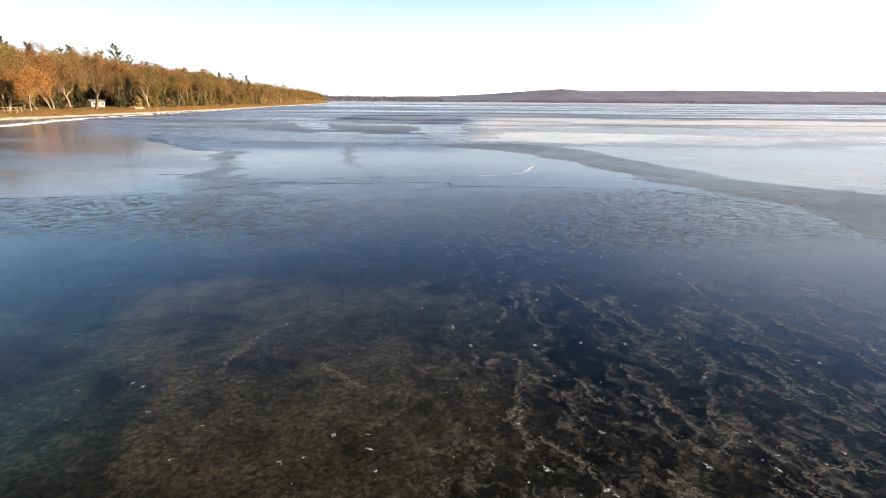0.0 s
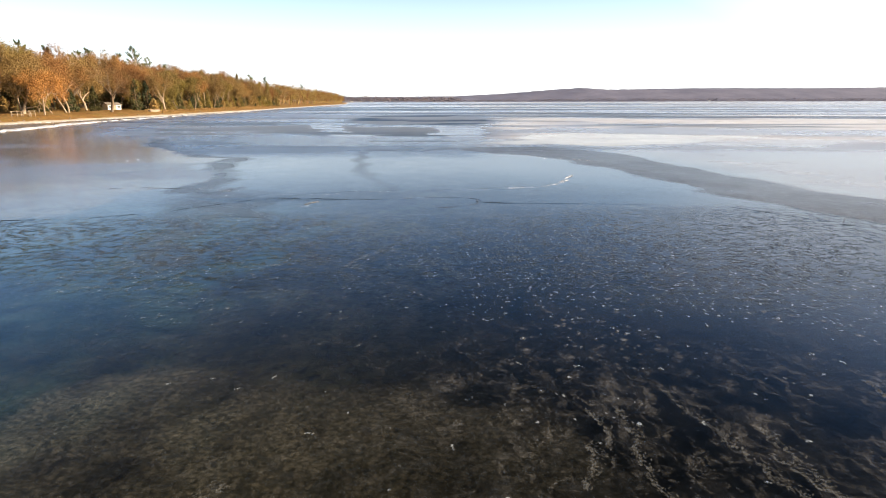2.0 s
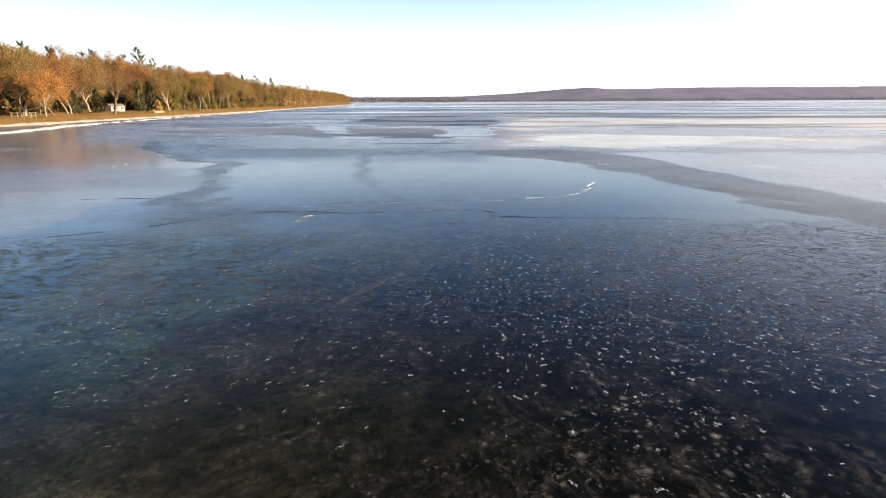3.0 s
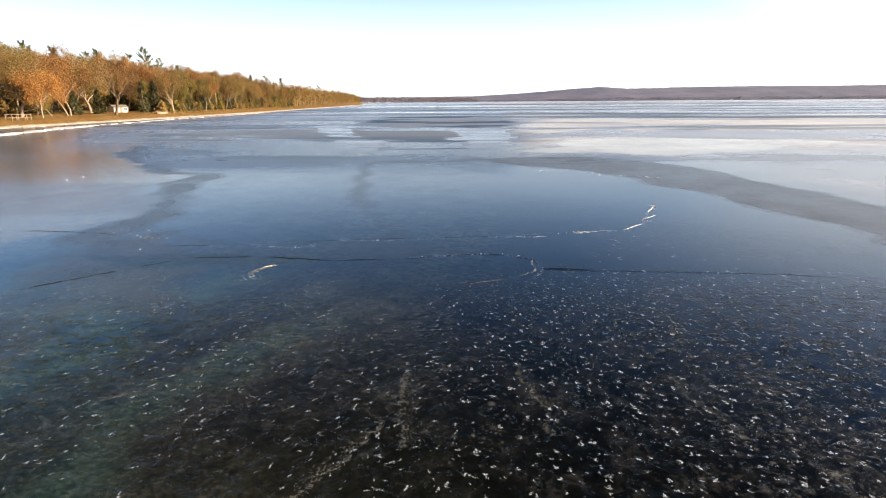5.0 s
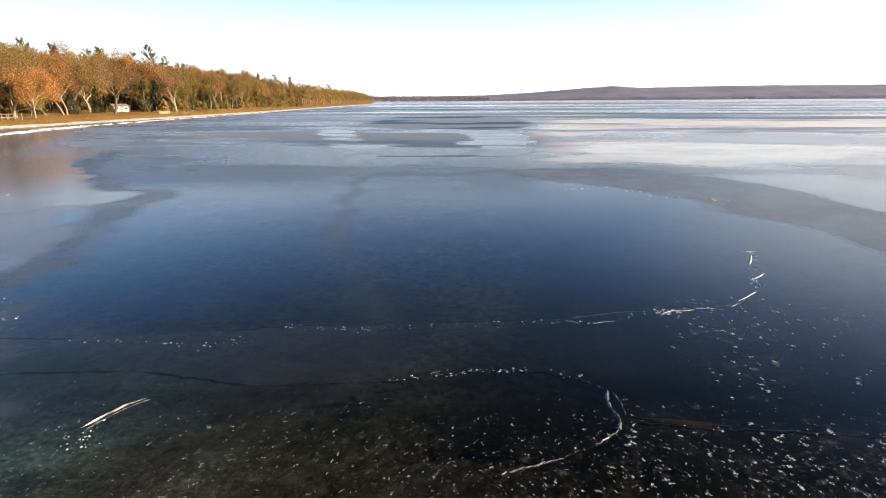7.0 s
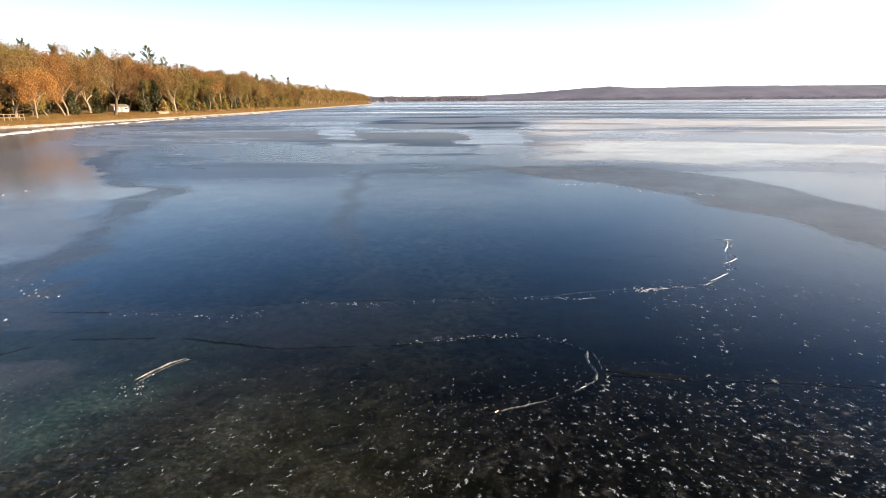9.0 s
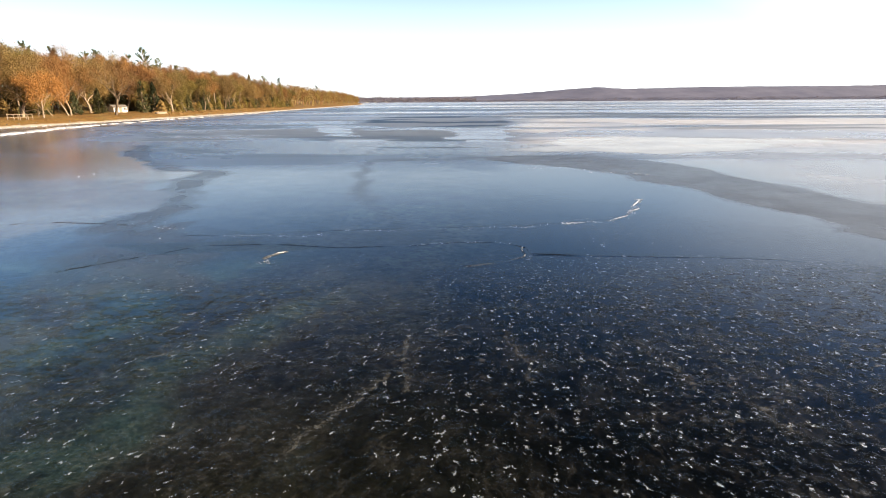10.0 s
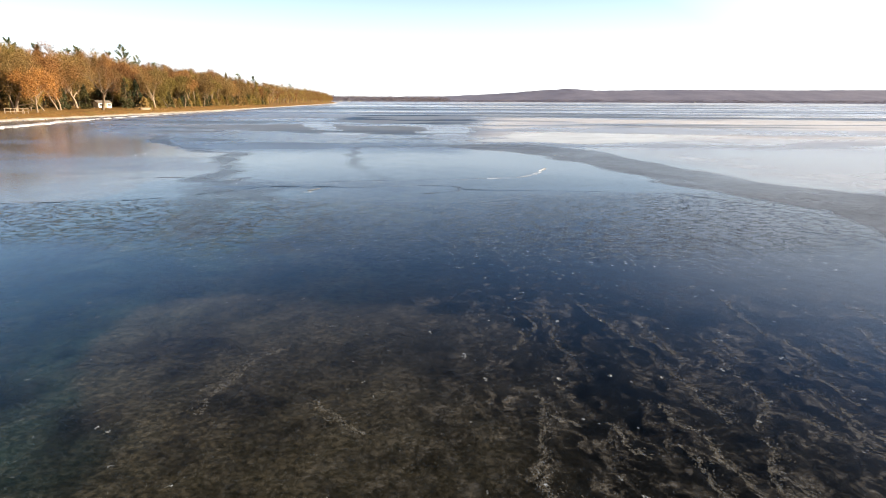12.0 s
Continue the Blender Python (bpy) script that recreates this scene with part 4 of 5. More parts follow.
# rows of the wood behind
front = ["russet_a", "brown_a", "brown_c", "olive_tall", "brown_b", "russet_a", "double", "russet_b", "brown_c"]
for row, (d0, step_y, lo, hi) in enumerate(((19, 7.5, 0.74, 1.0), (27, 7.5, 0.96, 1.2), (36, 8.0, 1.06, 1.32))):
    y = 84.0 + row * 3
    while y < 350:
        x = shore_x(y) - d0 + tr.uniform(-2.5, 2.5) * (0.6 if row == 0 else 1)
        if not (row == 0 and 155 < y < 169):
            plant(tr.choice(front), x, y, tr.uniform(lo, hi), tr.uniform(0, 360))
        y += step_y * tr.uniform(0.75, 1.3)
y = 196.0
while y < 350:
    plant(tr.choice(["brown_b", "olive_tall", "russet_b", "spruce", "brown_a", "brown_c"]), shore_x(y) - tr.uniform(9.5, 12), y, tr.uniform(0.74, 0.95), tr.uniform(0, 360))
    y += tr.uniform(6, 9)
y = 173.0
while y < 345:
    plant(tr.choice(["shrub", "thicket", "shrub", "cedar_a", "thicket"]), shore_x(y) - tr.uniform(8.5, 13), y, tr.uniform(0.8, 1.35), tr.uniform(0, 360))
    y += tr.uniform(2.2, 4.0)
y = 168.0
while y < 345:
    plant(tr.choice(["leafy", "leafy_brown", "leafy", "cedar_b"]), shore_x(y) - tr.uniform(10, 14), y, tr.uniform(0.7, 1.15), tr.uniform(0, 360))
    y += tr.uniform(3.5, 6.5)
y = 95.0
while y < 330:
    kind = tr.choice(["cedar_b", "shrub", "shrub", "cedar_a"])
    d = tr.uniform(19, 26) if y < 196 else tr.uniform(10, 18)
    if not 154 < y < 170:
        plant(kind, shore_x(y) - d, y, tr.uniform(0.8, 1.25), tr.uniform(0, 360))
    y += tr.uniform(2.5, 4.5)
for kind, ob in kinds.items():
    if kind not in used:
        bpy.data.objects.remove(ob)


def wood_strip(name, places, label, seed, tall, quads, leaf, mat, wide=0.36):
    """Trees too far off to tell apart: trunks and leafy masses in one mesh."""
    r = random.Random(seed)
    soup = Soup()
    for x, y, z, k in places:
        h = tall * k * r.uniform(0.8, 1.12)
        soup.tube([Vector((x, y, z - 0.5)), Vector((x + r.uniform(-0.6, 0.6), y, z + h * 0.6))], [h * 0.022, h * 0.01], 3)
        blobs = [(Vector((r.gauss(0, wide * 0.45) * h, r.gauss(0, wide * 0.45) * h, h * r.uniform(0.3, 0.86))), h * r.uniform(0.07, 0.13)) for _ in range(12)]
        for _ in range(quads):
            c, s = r.choice(blobs)
            p = c + Vector((r.gauss(0, 1), r.gauss(0, 1), r.gauss(0, 0.8))).normalized() * (s * 1.15 * r.random() ** 0.4)
            if p.z > 0.3:
                soup.leaf(Vector((x, y, z)) + p, leaf * r.uniform(0.6, 1.4), r)
    ob = new(name, soup.data(name, mat))
    return tagged(ob, label, "woods", kind="stuff")


def rows_of(y0, y1, gap, inland, r):
    out, y_ = [], y0
    while y_ < y1:
        for d in inland:
            yy = y_ + r.uniform(-0.5, 0.5) * gap
            x = shore_x(yy) - d + r.uniform(-3, 3)
            out.append((x, yy, land_z(x, yy), 0.72 if d < 14 else (0.9 if d < 25 else 1.0)))
        y_ += gap
    return out


fr = random.Random(8)
deep = rows_of(40, 350, 6.5, (47, 57, 68, 80, 94), fr)
wood_strip("deep_woods", deep[0::2], "dense brown woods behind the lakeside trees", 7, 18, 420, 0.4, BROWN)
wood_strip("deep_woods", deep[1::2], "dense russet woods behind the lakeside trees", 9, 18, 420, 0.4, RUSSET)
# dark brush added behind the trunks to stand for the wood's inner shade
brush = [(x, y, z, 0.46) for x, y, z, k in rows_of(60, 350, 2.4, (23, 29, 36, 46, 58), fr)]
wood_strip("undergrowth", brush, "dark tangled undergrowth added for the shade inside the woods", 10, 15, 90, 0.55, CEDAR, 0.38)
spots = rows_of(350, 1195, 8.5, (11, 19, 28, 38), fr)
wood_strip("far_woods", spots[0::3], "distant lakeside woods of bare brown trees", 1, 17.5, 230, 0.6, BROWN)
wood_strip("far_woods", spots[1::3], "distant lakeside woods of russet trees", 2, 17.0, 230, 0.6, RUSSET)
wood_strip("far_woods", spots[2::3], "distant lakeside woods with dull olive trees", 4, 16, 230, 0.6, OLIVE)

# ---- land across the lake ----
def hill_top(x):
    return np.interp(x, [-1500, -400, 0, 330, 560, 830, 1020, 1300, 1600, 2300, 3700], [30, 31, 36, 52, 70, 88, 76, 80, 86, 84, 92])


def hill_z(x, s):
    """Height of the far hills at s, 0 at the shore to 1 at the crest."""
    x = np.asarray(x, float)
    roll = 8 * (fbm(x * 0.004 + s * 2.0, x * 0 + s * 3, 4) - 0.5)
    return hill_top(x) * np.sin(np.clip(s, 0, 1) * math.pi / 2) ** 0.9 + roll * s + 5 * s * (fbm(x * 0.03, x * 0 + s * 9, 6) - 0.5) - 1.0 * (s < 0.01)


hx, hs = np.linspace(-1500, 3700, 1000), np.linspace(0, 1, 14)
v = [(float(x), 3250 + 560 * s, float(z)) for s in hs for x, z in zip(hx, hill_z(hx, s))]
n = len(hx)
hill = mesh_from("backdrop_hills", v, [(j * n + i, j * n + i + 1, (j + 1) * n + i + 1, (j + 1) * n + i) for j in range(len(hs) - 1) for i in range(n - 1)], HAZY_HILL, smooth=True)
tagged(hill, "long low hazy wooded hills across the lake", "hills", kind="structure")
hr = random.Random(12)
places = []
for _ in range(2600):
    s = 0.09 * hr.uniform(0, 1) ** 1.5
    x = hr.uniform(-1300, 3600)
    places.append((x, 3250 + 560 * s, float(hill_z(x, s)), hr.uniform(0.55, 1.0)))
wood_strip("hillside_woods", places, "bare grey-brown woods at the foot of the far hills", 5, 9, 7, 2.6, HAZY_FARWOOD, 0.6)
places = [(x, y + hr.uniform(-15, 15), 0.3, hr.uniform(0.6, 1.0)) for x, y in
          [(-620 + 640 * q, 1420 + 640 * q * q + 150 * q) for q in np.linspace(0, 1.0, 420)]]
wood_strip("point_woods", places, "low line of bare trees on the far point", 6, 24, 45, 1.9, HAZY_FARWOOD, 0.5)

# ---- small things on the shore ----
def box(bm, sx, sy, sz, at, turn=0.0, bevel=0.0):
    """A bevelled block, sx by sy by sz, whose base centre stands at `at`."""
    made = bmesh.ops.create_cube(bm, size=1, matrix=pose(at[0], at[1], at[2] + sz / 2, 0, 0, turn) @ Matrix.Diagonal((sx, sy, sz, 1)))
    if bevel:
        edges = list({e_ for v_ in made["verts"] for e_ in v_.link_edges})
        bmesh.ops.bevel(bm, geom=edges, offset=bevel, segments=1, affect="EDGES")


def one_box(sx, sy, sz, at, turn=0.0, bevel=0.0):
    bm = bmesh.new()
    box(bm, sx, sy, sz, at, turn, bevel)
    return bm


def cottage(name, x, y, turn, wide, deep, tall, label, wall_mat, roof_mat):
    """A small gabled lake cottage with a door and windows in its front."""
    ob = thing(name, label, "cottage", "", (x, y, land_z(x, y) - 0.1), turn)
    bm = bmesh.new()
    box(bm, wide, deep, tall, (0, 0, 0))
    ridge = tall + deep * 0.2
    a_ = [bm.verts.new(p) for p in ((-wide / 2, -deep / 2, tall), (-wide / 2, deep / 2, tall), (-wide / 2, 0, ridge - 0.1))]
    b_ = [bm.verts.new(p) for p in ((wide / 2, -deep / 2, tall), (wide / 2, 0, ridge - 0.1), (wide / 2, deep / 2, tall))]
    bm.faces.new(a_), bm.faces.new(b_)
    part("wall", bm, wall_mat, ob)
    slope = math.degrees(math.atan2(ridge - tall, deep / 2))
    for s in (-1, 1):
        bm = bmesh.new()
        length = math.hypot(deep / 2, ridge - tall) + 0.35
        bmesh.ops.create_cube(bm, size=1, matrix=pose(0, s * (deep / 4 + 0.1), (tall + ridge) / 2 - 0.02, -s * slope) @ Matrix.Diagonal((wide + 0.6, length, 0.12, 1)))
        part("roof", bm, roof_mat, ob, "grey shingled roof slope")
    for k, wx in enumerate((-wide * 0.3, wide * 0.02, wide * 0.33)):
        if k == 1:
            door = part("door", one_box(0.85, 0.06, min(2.0, tall - 0.15), (wx, -deep / 2 - 0.03, 0.05)), OLDWOOD, ob, "brown wooden door")
            part("handle", one_box(0.05, 0.05, 0.12, (wx + 0.33, -deep / 2 - 0.085, 1.0)), SHINGLE, door)
            continue
        win = part("window", one_box(1.0, 0.05, 0.6, (wx, -deep / 2 - 0.025, tall * 0.45)), DARKGLASS, ob, "dark window pane")
        for sx, sz, ox, oz in ((1.16, 0.08, 0, -0.08), (1.16, 0.08, 0, 0.6), (0.08, 0.6, -0.54, 0), (0.08, 0.6, 0.54, 0), (0.05, 0.6, 0, 0)):
            part("frame", one_box(sx, 0.07, sz, (wx + ox, -deep / 2 - 0.037, tall * 0.45 + oz)), PAINT, win)
    return ob


cottage("cottage", -99.5, 163.6, 62, 4.3, 3.0, 1.75, "small white boarded cottage among the trees", PAINT, STONE)
for x, y, turn, wd in ((-293, 1589, 12, 7.5), (-269, 1593, 12, 6), (-240, 1608, 12, 6)):
    ob = cottage("cottage", x, y, turn, wd, 6, 3.4, "small white cottage on the far point", PAINT, SHINGLE)
    ob.location.z = 0.5
bpy.data.objects["cottage"].scale = (0.88, 0.88, 0.88)
ob = cottage("cottage", 1460, 3230, 0, 11, 8, 6, "white lakeside house below the far hills", PAINT, SHINGLE)
ob.location.z = -0.5

# stacked dock frames left on the lawn
dock = thing("dock_frame", "weathered wooden dock frame stored on the lawn", "dock", "", (-87.0, 114.4, land_z(-87.0, 114.4) - 0.05), 55)
for k in range(5):
    part("post", one_box(0.09, 0.09, 1.2, (-2 + k, 0, 0), 0, 0.01), OLDWOOD, dock)
for z in (0.5, 1.05):
    part("rail", one_box(4.3, 0.05, 0.07, (0, -0.1, z), 0, 0.01), OLDWOOD, dock)
for k in range(3):
    part("post", one_box(0.12, 0.12, 0.9, (-1.6 + 1.6 * k, 1.1, 0), 0, 0.01), OLDWOOD, dock)

# overturned rowing boat
boat = thing("rowing_boat", "pale overturned rowing boat lying on the bank", "boat", "", (-88.2, 165.5, land_z(-88.2, 165.5) - 0.02), 70)
bm = bmesh.new()
rings, n_ = [], 9
for k in range(n_):
    u = k / (n_ - 1)
    half = 0.72 * math.sin(math.pi * (0.12 + 0.88 * u) ** 0.8 * 0.98) ** 0.6 + 0.03
    rings.append([bm.verts.new(((u - 0.5) * 3.6, half * math.cos(a_), 0.06 + (0.55 + 0.1 * u) * math.sin(a_) ** 0.8)) for a_ in np.linspace(0, math.pi, 9)])
for r0, r1 in zip(rings, rings[1:]):
    for k in range(8):
        bm.faces.new((r0[k], r1[k], r1[k + 1], r0[k + 1]))
bm.faces.new(rings[0])
bm.faces.new(rings[-1][::-1])
part("hull", bm, OLDWOOD, boat, smooth=True)
part("keel", one_box(3.3, 0.06, 0.08, (0, 0, 0.62)), OLDWOOD, boat)
for s in (-1, 1):
    part("gunwale", one_box(3.0, 0.05, 0.06, (0, s * 0.69, 0.02)), OLDWOOD, boat)


def slab_data(seed, name, rough_top=0.25):
    """An irregular flat piece of broken ice or a stone, about 1 by 1 by 0.3."""
    r = random.Random(seed)
    n = r.choice((6, 7, 8))
    ring = [(0.5 * r.uniform(0.7, 1.1) * math.cos(6.283 * k / n + r.uniform(-0.2, 0.2)), 0.5 * r.uniform(0.7, 1.1) * math.sin(6.283 * k / n)) for k in range(n)]
    v = [(x, y, -0.05) for x, y in ring] + [(x * 0.9, y * 0.9, 0.25 + rough_top * r.uniform(-0.3, 0.4)) for x, y in ring] + [(0, 0, 0.3 + rough_top * r.uniform(-0.2, 0.3))]
    f = [(k, (k + 1) % n, n + (k + 1) % n, n + k) for k in range(n)] + [(n + k, n + (k + 1) % n, 2 * n) for k in range(n)] + [tuple(range(n - 1, -1, -1))]
    me = bpy.data.meshes.new(name)
    me.from_pydata(v, [], f)
    me.update()
    return me


# white slabs pushed up along the shore
slabs = [slab_data(s, "ice_slab") for s in range(40, 46)]
for me in slabs:
    me.materials.append(SNOWICE)
sr = random.Random(31)
ridge_y, ridge_x = [70, 80.3, 87.8, 102, 120.4, 153.4, 213, 260], [-60.5, -62.9, -65.2, -69.6, -72.4, -76.6, -81.6, -89.2]
y = 71.0
while y < 168:
    x = np.interp(y, ridge_y, ridge_x)
    for _ in range(2 if y < 110 else 1):
        ob = new("ice_slab", sr.choice(slabs))
        ob.matrix_basis = pose(x + sr.gauss(0, 0.5), y + sr.gauss(0, 0.4), -0.02, sr.uniform(-4, 4), sr.uniform(-4, 4), sr.uniform(0, 360))
        k = sr.uniform(1.0, 2.3)
        ob.scale = (k, k * sr.uniform(0.6, 1.0), sr.uniform(0.3, 0.7))
        tagged(ob, "white snow-covered slab of broken ice near the shore", "ice slab", "shore ice slabs")
    y += sr.uniform(0.5, 1.2) * (1 if y < 110 else 1.5)


def joined_slabs(name, places, label, mat, category):
    soup_v, soup_f = [], []
    r = random.Random(77)
    for x, y_, z, k, h in places:
        me = r.choice(slabs)
        m = pose(x, y_, z, r.uniform(-6, 6), r.uniform(-6, 6), r.uniform(0, 360)) @ Matrix.Diagonal((k, k * r.uniform(0.5, 1), h, 1))
        b0 = len(soup_v)
        soup_v += [m @ v_.co for v_ in me.vertices]
        soup_f += [tuple(b0 + q for q in p.vertices) for p in me.polygons]
    ob = mesh_from(name, soup_v, soup_f, mat)
    return tagged(ob, label, category, kind="stuff")


rim = []
y = 165.0
while y < 900:
    x = np.interp(y, ridge_y, ridge_x) if y < 260 else shore_x(y) + 1.0
    rim.append((x + sr.gauss(0, 0.4), y, -0.02, sr.uniform(0.7, 1.8) * (1 + y / 700), 0.3 + y / 2000))
    y += sr.uniform(0.8, 2.4) * (1 + y / 400)
y = 60.0
while y < 420:
    rim.append((shore_x(y) + sr.uniform(-0.5, 0.9), y, 0.0, sr.uniform(0.3, 0.8), 0.3))
    y += sr.uniform(0.35, 0.8)
joined_slabs("shore_ice", rim, "white crust of broken ice along the water's edge", SNOWICE, "shore ice")
joined_slabs("shore_stones", [(shore_x(y_) - sr.uniform(1.5, 4), y_, land_z(shore_x(y_) - 2.6, y_) - 0.1, sr.uniform(0.2, 0.55), sr.uniform(0.4, 1.0)) for y_ in np.arange(70, 330, 2.6)],
             "grey and tan stones at the foot of the bank", STONE, "stones")
# tufts of tall dry grass on the bank
tufts = Soup()
for _ in range(230):
    y = sr.uniform(165, 330)
    d = sr.uniform(3.5, 10) if y > 165 else sr.uniform(3.0, 4.5)
    x = shore_x(y) - d
    for _ in range(14):
        tufts.leaf(Vector((x + sr.gauss(0, 0.35), y + sr.gauss(0, 0.35), land_z(x, y) + sr.uniform(0, 0.45))), 0.22, sr, long=1.8)
tagged(new("grass_tufts", tufts.data("grass_tufts", leaf_stuff("dry_grass", [(0.1, (0.22, 0.12, 0.04)), (0.9, (0.48, 0.31, 0.12))]))), "tufts of tall dry tan grass on the bank", "grass", kind="stuff")


# ---- what is frozen into the ice ----
VEIN, nt_, out_ = material("cloudy_veins")
co_ = object_coords(nt_)
tr_, di_ = nt_.nodes.new("ShaderNodeBsdfTransparent"), node(nt_, "ShaderNodeBsdfDiffuse", Color=(0.46, 0.47, 0.45, 1))
mx_ = nt_.nodes.new("ShaderNodeMixShader")
vn_ = ramp(nt_, noise_tex(nt_, 9.0, 4, 0.7, co_).outputs["Fac"], [(0.3, (0.02, 0.02, 0.02)), (0.64, (0.20, 0.20, 0.20))])
nt_.links.new(vn_.outputs["Color"], mx_.inputs[0])
nt_.links.new(tr_.outputs[0], mx_.inputs[1])
nt_.links.new(di_.outputs[0], mx_.inputs[2])
nt_.links.new(mx_.outputs[0], out_.inputs["Surface"])


def flecks(name, gap, radius, petals, seed, dense, label):
    """White air bubbles and feathery frost stars at the surface, thick where dense(x, y) is high."""
    r = np.random.RandomState(seed)
    gx, gy = np.meshgrid(np.arange(-10, 10, gap), np.arange(2.5, 26, gap))
    px, py = gx.ravel() + r.uniform(-0.55, 0.55, gx.size) * gap, gy.ravel() + r.uniform(-0.55, 0.55, gx.size) * gap
    keep = r.rand(gx.size) < dense(px, py)
    px, py = px[keep] * PLAN, py[keep] * PLAN
    count = len(px)
    left_part = 1 - step(-3.5, 0.5, px)
    size = radius * (0.55 + 0.9 * r.rand(count) ** 1.8) * (1 - 0.2 * left_part) * (1 - (0.4 if radius > 0.03 else 0) * step(23.5, 25, py) * (1 - step(26.8, 27.3, py)) * (1 - step(-0.5, 0.8, px)))
    way = np.where(px > -1.5, -1.2, 0.75) + r.normal(0, 0.6, count)
    long = 1.0 + 0.5 * left_part + 0.4 * r.rand(count)
    lift = np.where(r.rand(count) > 0.22, 0.003, -0.006)
    v = []
    for _ in range(petals):
        shift, across = r.normal(0, 0.42, count) * size * long, r.normal(0, 0.36, count) * size / long
        cx, cy = px + shift * np.cos(way) - across * np.sin(way), py + shift * np.sin(way) + across * np.cos(way)
        t_ = way + r.normal(0, 0.9, count)
        ln, wd = size * r.uniform(0.22, 0.6, count), size * r.uniform(0.12, 0.3, count)
        ux, uy = np.cos(t_), np.sin(t_)
        q = r.uniform(-0.3, 0.3, count) * ln
        v.append(np.stack([np.stack([cx - ux * ln, cy - uy * ln, lift], 1), np.stack([cx + uy * wd + ux * q, cy - ux * wd + uy * q, lift], 1),
                           np.stack([cx + ux * ln, cy + uy * ln, lift + 0.002], 1), np.stack([cx - uy * wd + ux * q, cy + ux * wd + uy * q, lift], 1)], 1))
    v = np.concatenate(v).reshape(-1, 3)
    return tagged(mesh_from(name, v.tolist(), np.arange(len(v)).reshape(-1, 4).tolist(), BUBBLE), label, "bubbles", kind="stuff")


def fleck_density(x, y_):
    lump = step(0.36, 0.68, fbm(x * 0.9, y_ * 0.9, 1)) * 0.55 + 0.45
    fine = 0.35 + 0.65 * step(0.30, 0.55, fbm(x * 3.1, y_ * 3.1, 2))
    right = 0.30 + 0.70 * step(-2.5, 1.5, x)
    y_ = y_ + 1.6 * (fbm(x * 0.5, y_ * 0.5, 4) - 0.5) * step(0.8, 3.0, np.abs(y_ - 19.8))
    near = step(10.0, 12.4, y_) * (1 - step(19.0, 20.2, y_)) + 0.05 * (1 - step(10.0, 12.4, y_))
    back = 0.17 * step(20.2, 20.6, y_) * (1 - step(22.5, 23.5, y_)) * step(1.2, 1.8, x)
    edge = 1 - step(6.0, 9.0, np.hypot(x * 0.95, (y_ - 15) * 0.55) + 2.5 * (fbm(x * 0.4, y_ * 0.4, 3) - 0.5))
    return np.clip((near * right + back) * lump * fine * edge, 0, 1)


flecks("frost_stars", 0.14, 0.039, 11, 4, lambda x, y_: np.clip(3.2 * fleck_density(x, y_), 0, 0.95), "white feathery frost stars frozen into the dark ice")
flecks("frozen_bubbles", 0.085, 0.022, 4, 5, lambda x, y_: np.clip(1.0 * fleck_density(x, y_) + 0.5 * (y_ > 18.3) * (y_ < 20.3) * (np.abs(x + 2) < 5), 0, 1), "tiny white air bubbles inside the ice")


def veins(name, count, seed, label, x0=-6.5, x1=7.5, y0=2.6, y1=18.5, bold=1.0):
    """Pale wisps that wander through the ice: chains of ragged crumbs of trapped air."""
    r = np.random.RandomState(seed)
    v, f = [], []
    for _ in range(count):
        x, y_ = r.uniform(x0, x1), r.uniform(y0, y1)
        if fbm(np.array(x * 0.35), np.array(y_ * 0.35), 5) < 0.46:
            continue
        a_ = math.radians(-62 if x > -0.5 else -118) + r.normal(0, 0.4)
        n = r.randint(8, 30)
        z = -r.uniform(0.03, 0.12)
        thick = r.uniform(0.6, 1.5) * bold
        for k in range(n):
            a_ += r.normal(0, 0.30)
            x, y_ = x + 0.030 * math.cos(a_), y_ + 0.030 * math.sin(a_)
            for _ in range(2):
                cx, cy = (x + r.normal(0, 0.014 * thick)) * PLAN, (y_ + r.normal(0, 0.014 * thick)) * PLAN
                ln, wd = r.uniform(0.015, 0.05) * thick, r.uniform(0.006, 0.016) * thick
                t_ = a_ + r.normal(0, 0.5)
                ux, uy = math.cos(t_), math.sin(t_)
                b0 = len(v)
                v += [(cx - ux * ln, cy - uy * ln, z), (cx + uy * wd, cy - ux * wd, z), (cx + ux * ln * 0.9, cy + uy * ln * 0.9, z), (cx - uy * wd, cy + ux * wd, z)]
                f.append((b0, b0 + 1, b0 + 2, b0 + 3))
    return tagged(mesh_from(name, v, f, VEIN), label, "ice veins", kind="stuff")


veins("ice_veins", 160, 6, "pale wispy veins of trapped air inside the ice")


